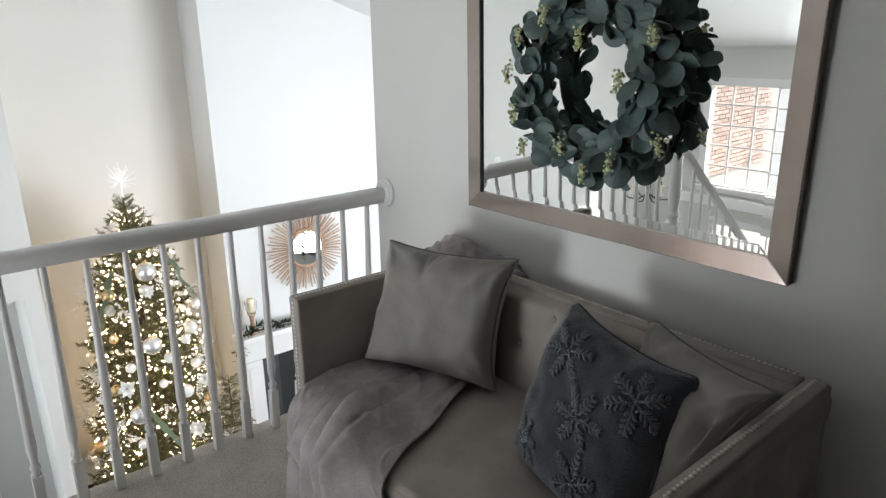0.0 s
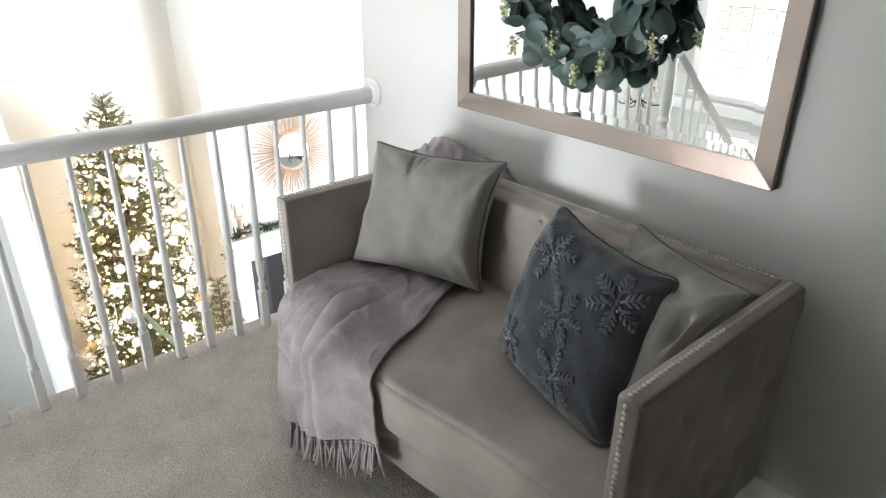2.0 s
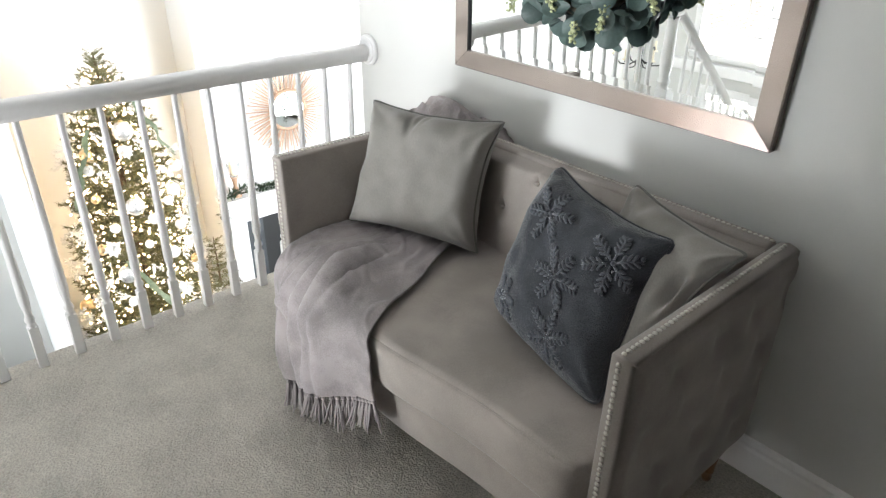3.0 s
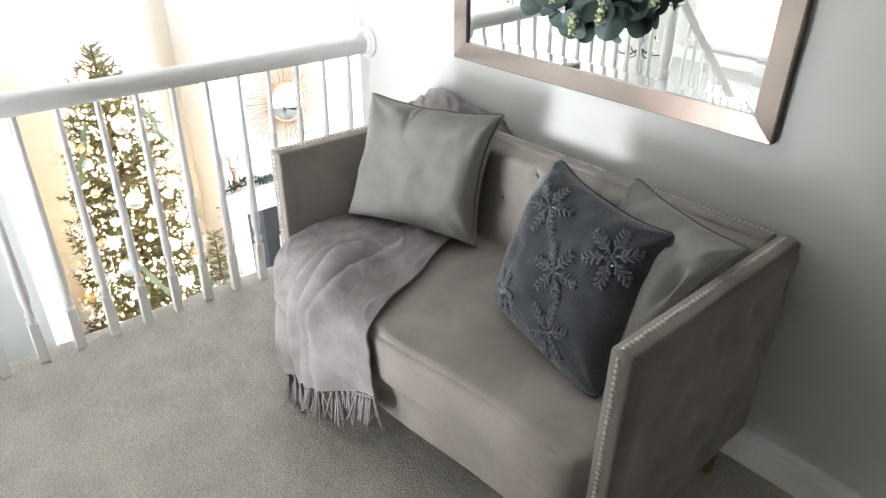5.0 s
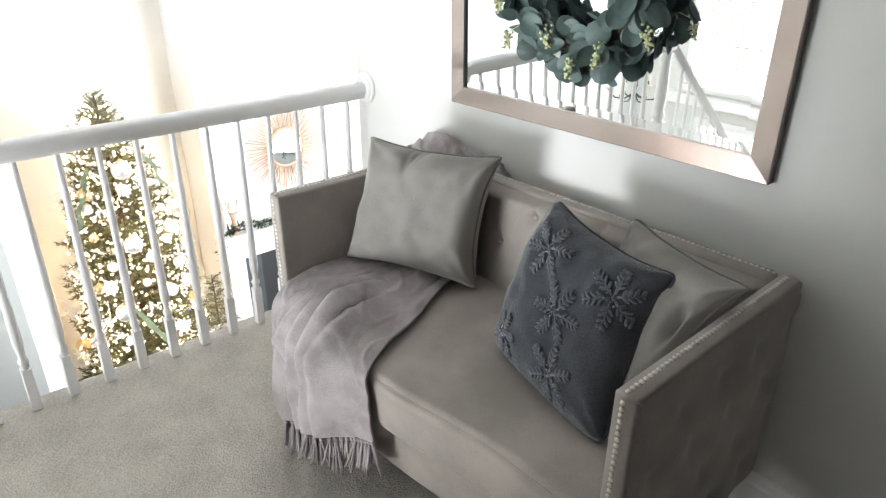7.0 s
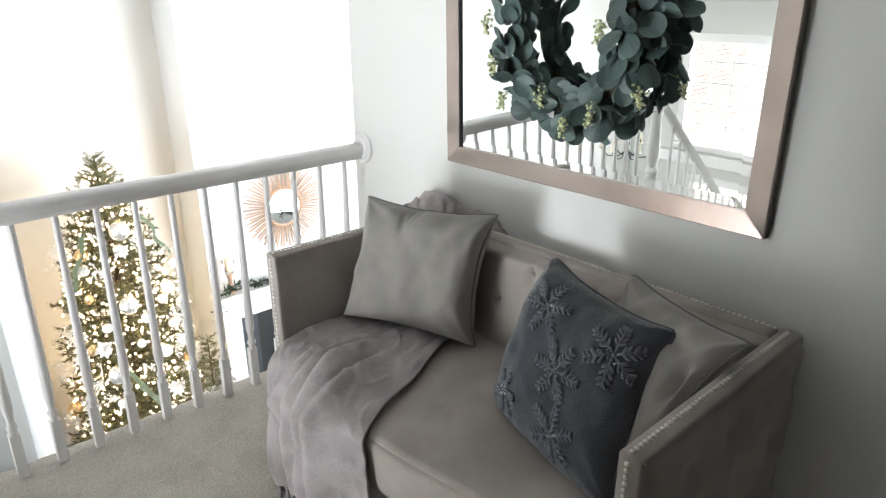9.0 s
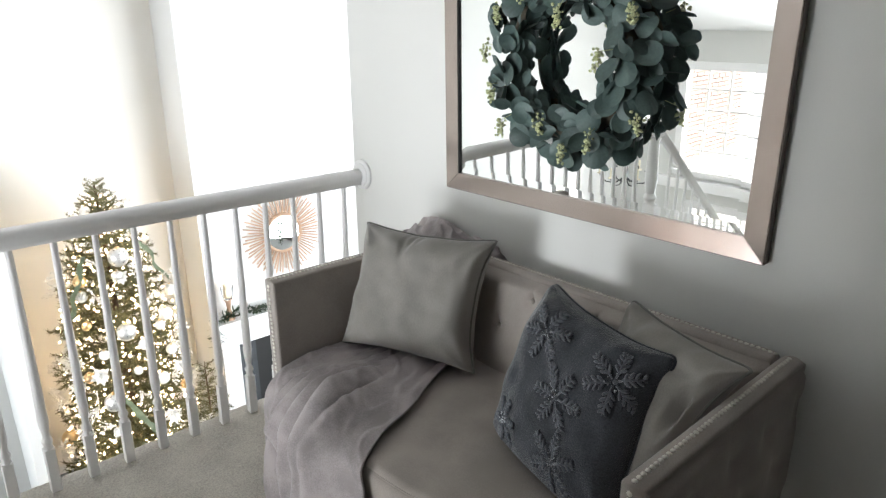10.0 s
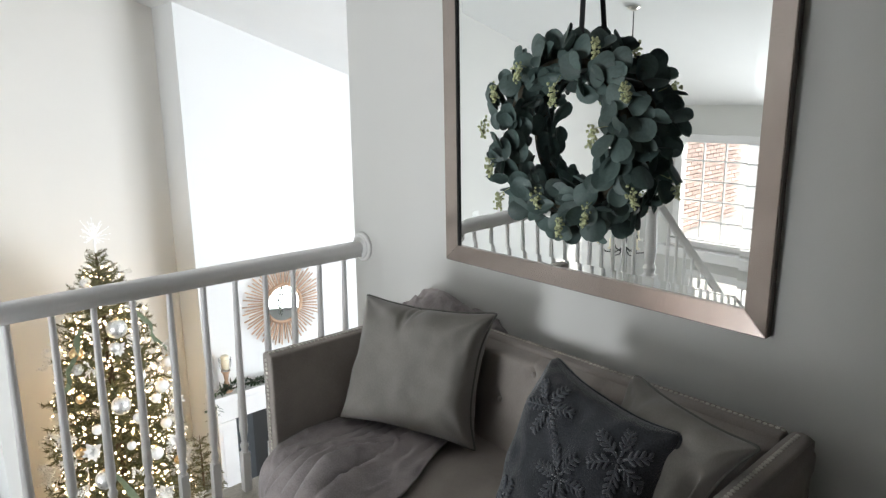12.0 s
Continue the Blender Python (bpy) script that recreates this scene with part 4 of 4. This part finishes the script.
for x, y, z, rad in ((-0.085, 5.881, -0.393, 0.085), (-0.161, 5.727, -1.025, 0.08), (-0.353, 5.708, -1.634, 0.085), (-0.132, 5.839, -0.54, 0.045)):
    ornament((x, y - 0.03, z), rad, SILVER, "large silver glitter ball on the tree")
for x, y, z, rad in ((-0.406, 5.964, -0.701, 0.05), (0.133, 5.754, -1.059, 0.045), (-0.039, 5.693, -1.169, 0.052), (0.216, 5.818, -0.992, 0.06),
                     (-0.131, 5.666, -1.386, 0.039), (-0.369, 5.688, -1.914, 0.045), (0.35, 6.038, -0.857, 0.055), (0.037, 5.771, -0.824, 0.042),
                     (-0.353, 5.773, -1.2, 0.045), (0.06, 5.659, -1.528, 0.06), (0.195, 5.741, -1.317, 0.05), (-0.218, 6.153, -0.011, 0.045)):
    ornament((x, y - 0.03, z), rad, PEARL, "white pearl ball on the tree")
for x, y, z, rad in ((-0.389, 5.996, -0.578, 0.055), (-0.673, 6.158, -2.08, 0.07), (-0.481, 5.848, -1.408, 0.05), (-0.42, 5.9, -0.95, 0.04), (0.3, 5.8, -1.75, 0.05)):
    ornament((x, y - 0.02, z), rad, GOLD, "champagne gold ball on the tree")


def spray(p, out, size, seed):
    """A frosted twig pick with seeds, stuck between the branches."""
    q = random.Random(seed)
    bm = bmesh.new()
    for k in range(7):
        d = (out + Vector((q.uniform(-1, 1), q.uniform(-1, 1), q.uniform(-0.9, 0.7))) * 0.8).normalized()
        tube([p, p + d * size * 0.6, p + d * size], 0.003, 4, bm)
        for i in range(6):
            c = p + d * size * (0.4 + 0.12 * i) + Vector((q.uniform(-1, 1), q.uniform(-1, 1), q.uniform(-1, 1))) * 0.012
            bmesh.ops.create_icosphere(bm, subdivisions=1, radius=q.uniform(0.005, 0.010), matrix=Matrix.Translation(c))
    t = part("frosted_spray", bm, PEARL)
    tagged(t, "white frosted berry spray tucked into the tree", "ornament", "tree ornaments")


for k in range(75):
    p = near_tree(r, 0.92)
    out = Vector((p.x - TREE.x, p.y - TREE.y, 0.05)).normalized()
    spray(p, out, r.uniform(0.09, 0.16), k)


def blossom(p, size, seed):
    q = random.Random(seed)
    t = thing("fabric_flower", "white fabric poinsettia on the tree", "ornament", "tree ornaments", Matrix.Translation(p) @ pose(0, 0, 0, 80, 0, q.uniform(-30, 30)))
    for k in range(9):
        a = 2 * math.pi * k / 9
        bm = bmesh.new()
        pts = [(0.0, -0.1), (0.5, -0.28), (1.0, 0.0), (0.5, 0.28), (0.0, 0.1)]
        m = Matrix.Rotation(a, 4, "Z") @ Matrix.Rotation(-0.35 if k % 2 else -0.75, 4, "Y")
        bm.faces.new([bm.verts.new(m @ Vector((x * size, y * size, 0.1 * size * math.sin(x * 3)))) for x, y in pts])
        bmesh.ops.solidify(bm, geom=bm.faces[:], thickness=0.002)
        part("petal", bm, PEARL, t)


for p, s in (((-0.405, 5.74, -1.373), 0.10), ((-0.1, 5.82, -0.56), 0.08), ((0.12, 5.66, -1.95), 0.10), ((0.25, 5.72, -1.5), 0.08), ((-0.3, 5.65, -2.2), 0.1)):
    blossom(p, s, int(s * 1000))

for k, (a0, z0) in enumerate(((-2.3, -0.35), (-1.1, -0.1), (-2.0, -1.5))):
    bm = bmesh.new()
    vs = []
    for i in range(14):
        a, z = a0 + 0.05 * i * (1 if k else -0.6), z0 - 0.055 * i
        q = tree_radius(z) + 0.02 + 0.03 * math.sin(i * 1.3)
        c = Vector((TREE.x + q * math.cos(a), TREE.y + q * math.sin(a), z))
        w = Vector((-math.sin(a), math.cos(a), 0.2)) * 0.032 * (0.6 + 0.4 * math.sin(i * 0.9) ** 2)
        vs.append((bm.verts.new(c - w), bm.verts.new(c + w)))
    for a, b in zip(vs, vs[1:]):
        bm.faces.new((a[0], a[1], b[1], b[0]))
    bmesh.ops.solidify(bm, geom=bm.faces[:], thickness=0.002)
    tagged(part("ribbon_streamer", bm, SAGE, smooth=True), "sage green satin ribbon trailing down the tree", "ribbon", "tree ribbons")

topper = thing("tree_topper", "clear acrylic starburst topper on the tree's tip", "ornament", m=Matrix.Translation((TREE.x, TREE.y, APEX - 0.02)))
for k in range(44):
    d = Vector((r.uniform(-1, 1), r.uniform(-0.6, 0.6), r.uniform(-0.5, 1.5))).normalized()
    c = Vector((0, 0, 0.12))
    ln = r.uniform(0.08, 0.2) * (0.6 + 0.4 * max(0, d.z))
    bm = tube([c, c + d * ln], 0.0018, 5)
    bmesh.ops.create_icosphere(bm, subdivisions=1, radius=0.0065, matrix=Matrix.Translation(c + d * ln))
    bmesh.ops.create_icosphere(bm, subdivisions=1, radius=0.005, matrix=Matrix.Translation(c + d * ln * 0.6))
    part("spike", bm, CRYSTAL, topper)
part("stem", tube([(0, 0, -0.05), (0, 0, 0.1)], 0.006, 6), CRYSTAL, topper)

# fireplace on the chimney breast
fire = thing("fireplace", "white painted fireplace with a mantel shelf and dark firebox", "fireplace")
FX0, FX1, FY = 0.93, 2.75, 6.496
part("mantel_shelf", box((FX0 - 0.08, FY - 0.24, -1.56), (FX1 + 0.08, FY, -1.505), 0.006), TRIM, fire, "white mantel shelf")
part("mantel_moulding", box((FX0 - 0.03, FY - 0.16, -1.62), (FX1 + 0.03, FY, -1.562), 0.012), TRIM, fire)
part("frieze", box((FX0, FY - 0.09, -1.86), (FX1, FY, -1.622), 0.004), TRIM, fire)
for x in (FX0, FX1 - 0.2):
    s = part("pilaster", box((x, FY - 0.1, LOW), (x + 0.2, FY, -1.862), 0.004), TRIM, fire)
    part("panel_moulding", box((x + 0.035, FY - 0.108, LOW + 0.25), (x + 0.165, FY - 0.101, -1.93), 0.003), TRIM, s)
part("surround", box((FX0 + 0.2, FY - 0.03, LOW), (FX0 + 0.42, FY, -1.862)), STONE, fire, "dark slate slip")
part("surround", box((FX1 - 0.42, FY - 0.03, LOW), (FX1 - 0.2, FY, -1.862)), STONE, fire, "dark slate slip")
part("firebox", box((FX0 + 0.42, FY - 0.012, LOW), (FX1 - 0.42, FY, -1.862)), BLACK, fire, "black firebox opening")
part("hearth", box((FX0 - 0.1, FY - 0.55, LOW), (FX1 + 0.1, FY - 0.1, LOW + 0.04), 0.005), STONE, fire)

gar = thing("mantel_garland", "green leafy garland lying along the mantel", "garland")
bm = bmesh.new()
gv, gf = [], []
for k in range(900):
    x = r.uniform(FX0 - 0.12, FX1)
    c = Vector((x, FY - 0.15, -1.47 + 0.03 * math.sin(x * 7)))
    if x < FX0 - 0.02:
        c.z -= 0.05 + 0.25 * r.random()
    d = Vector((r.uniform(-1, 1), r.uniform(-1, 0.4), r.uniform(-0.6, 1))).normalized()
    s = d.cross(Vector((0.3, 0.2, 1))).normalized() * r.uniform(0.008, 0.016)
    ln = r.uniform(0.06, 0.115)
    i = len(gv)
    gv.extend([tuple(c), tuple(c + d * ln * 0.5 + s), tuple(c + d * ln), tuple(c + d * ln * 0.5 - s)])
    gf.append((i, i + 1, i + 2, i + 3))
me = bpy.data.meshes.new("foliage")
me.from_pydata(gv, [], gf)
me.materials.append(GARLAND)
ob = new("foliage", me)
ob.parent = gar
part("stem", tube([(FX0 - 0.1, FY - 0.15, -1.49), (1.4, FY - 0.14, -1.47), (2.0, FY - 0.16, -1.48), (FX1, FY - 0.15, -1.48)], 0.01, 6), STEM, gar)

for x, low in ((1.045, 0.0),):
    can = thing("hurricane_candle", "ivory pillar candle in a glass cup on a turned wooden stand", "candle", "mantel candles", Matrix.Translation((x, FY - 0.13, -1.503)))
    part("stand", lathe([(0.055, 0), (0.055, 0.015), (0.022, 0.03), (0.03, 0.08), (0.018, 0.12), (0.03, 0.2 + low), (0.05, 0.235 + low), (0.0, 0.236 + low)], 20), DRIFT, can, "turned wooden stand", True)
    part("candle", lathe([(0.04, 0.255 + low), (0.04, 0.40 + low), (0.03, 0.408 + low), (0, 0.404 + low)], 20), WAX, can, "ivory wax candle", True)
    g = part("glass", lathe([(0.0, 0.237 + low), (0.05, 0.24 + low), (0.062, 0.3 + low), (0.066, 0.38 + low), (0.062, 0.38 + low), (0.058, 0.3 + low), (0.045, 0.25 + low), (0, 0.249 + low)], 24), PANE, can, "clear glass hurricane", True)
    g.visible_shadow = False

# sunburst mirror over the mantel
SUN = Vector((1.80, 6.46, -0.70))
sun_m = thing("sunburst_mirror", "round sunburst mirror with limed wooden rays", "mirror", m=Matrix.Translation(SUN) @ pose(0, 0, 0, 90, 0, 0))
part("rim", lathe([(0.195, 0.0), (0.232, 0.0), (0.232, 0.03), (0.218, 0.044), (0.199, 0.042), (0.195, 0.0)], 48), DRIFT, sun_m, "limed wood rim", True)
glass = part("glass", lathe([(0.197, 0.0), (0.197, 0.004), (0.0, 0.004)], 48), MIRROR, sun_m, "round mirror glass")
glass.location, glass.rotation_euler = (0, 0, 0.020), (radians(-1.6), 0, 0)
for k in range(72):
    a = 2 * math.pi * k / 72
    ln = 0.485 if k % 2 else 0.425
    if k % 4 == 0:
        ln = 0.46
    z = 0.0 if k % 2 else 0.012
    ob = part("ray", box((0.225, -0.007, z), (ln, 0.007, z + 0.012), 0.002, 1), DRIFT, sun_m)
    ob.rotation_euler = (0, 0, a)

# leafy swag at the living room window, seen in the sunburst mirror
swag = thing("window_swag", "green leafy swag hanging from the living room ceiling", "garland", m=Matrix.Translation((3.2, 3.72, -1.45)))
gv, gf = [], []
for k in range(150):
    y, z = (r.uniform(-0.2, 0.05), r.uniform(0.08, 0.25)) if k < 80 else (r.uniform(-0.22, -0.06), r.uniform(-0.2, 0.05))
    c = Vector((0, y, z))
    d = Vector((r.uniform(-0.3, 0.3), r.uniform(-1, 1), r.uniform(-1, 0.5))).normalized()
    w = d.cross(Vector((1, 0.2, 0.1))).normalized() * r.uniform(0.010, 0.016)
    ln = r.uniform(0.045, 0.08)
    i = len(gv)
    gv.extend([tuple(c), tuple(c + d * ln * 0.5 + w), tuple(c + d * ln), tuple(c + d * ln * 0.5 - w)])
    gf.append((i, i + 1, i + 2, i + 3))
me = bpy.data.meshes.new("foliage")
me.from_pydata(gv, [], gf)
me.materials.append(GARLAND)
ob = new("foliage", me)
ob.parent = swag
part("stem", tube([(0, -0.14, -0.2), (0, -0.16, 0.05), (0, -0.08, 0.25), (0.0, -0.08, 1.0), (0.0, -0.08, 3.2)], 0.004, 6), STEM, swag)

# ---- foyer, seen in the mirror ----
ch = thing("chandelier", "black wrought iron chandelier on a long chain", "lamp", m=Matrix.Translation((-4.6, 3.9, -0.2)))
top = roof(-4.6) + 0.2
part("canopy", lathe([(0.0, top), (0.07, top - 0.002), (0.065, top - 0.02), (0.02, top - 0.045), (0, top - 0.046)], 20), NAIL, ch, "nickel ceiling canopy", True)
part("chain", tube([(0, 0, top - 0.04), (0, 0, 0.3)], 0.006, 6), IRON, ch)
part("column", lathe([(0, -0.1), (0.02, -0.08), (0.012, 0.0), (0.03, 0.08), (0.012, 0.16), (0.018, 0.3), (0, 0.32)], 12), IRON, ch, smooth=True)
for k in range(6):
    a = k * math.pi / 3
    pts = [(q * math.cos(a), q * math.sin(a), z) for q, z in ((0.01, 0.0), (0.1, -0.07), (0.2, -0.06), (0.27, 0.02), (0.25, 0.08), (0.2, 0.07))]
    arm_ob = part("arm", tube(pts, 0.007, 6), IRON, ch, "curled iron arm", True)
    part("candle_sleeve", lathe([(0.03, 0.03), (0.03, 0.04), (0.012, 0.042), (0.012, 0.14), (0, 0.142)], 10, Matrix.Translation((0.27 * math.cos(a), 0.27 * math.sin(a), 0))), WAX, arm_ob, "ivory candle sleeve", True)

plate = thing("wall_switch", "white switch plate on the foyer wall", "switch", m=Matrix.Translation((-4.38, 6.0, -0.08)))
part("plate", box((-0.06, -0.008, -0.06), (0.06, 0, 0.06), 0.003), PLASTIC, plate)
part("toggle", box((-0.01, -0.018, -0.02), (0.01, -0.008, 0.02), 0.003), PLASTIC, plate)
setting("trim_band", box((-8.0, 2.9, -1.14), (-7.86, 5.5, -0.98), 0.01), TRIM, "white ledge under the foyer window", "trim")

# brick wall outside the foyer window
bw = tagged(new("wall_brick"), "red-brown brick wall outside the window", "wall", kind="structure")
part("mortar", box((-13.0, 5.72, -3.0), (-8.2, 5.9, 2.4)), MORTAR, bw)
brick = bpy.data.meshes.new("brick")
bm = box((-0.108, -0.03, -0.03), (0.108, 0.02, 0.03))
bm.to_mesh(brick)
bm.free()
brick.materials.append(BRICK)
for j in range(24):
    for i in range(12):
        ob = new("brick", brick)
        ob.parent = bw
        ob.location = (-8.6 - 0.23 * i - (0.115 if j % 2 else 0), 5.715, 0.75 - 0.076 * j)
        ob.rotation_euler = (0, radians(r.uniform(-0.4, 0.4)), 0)
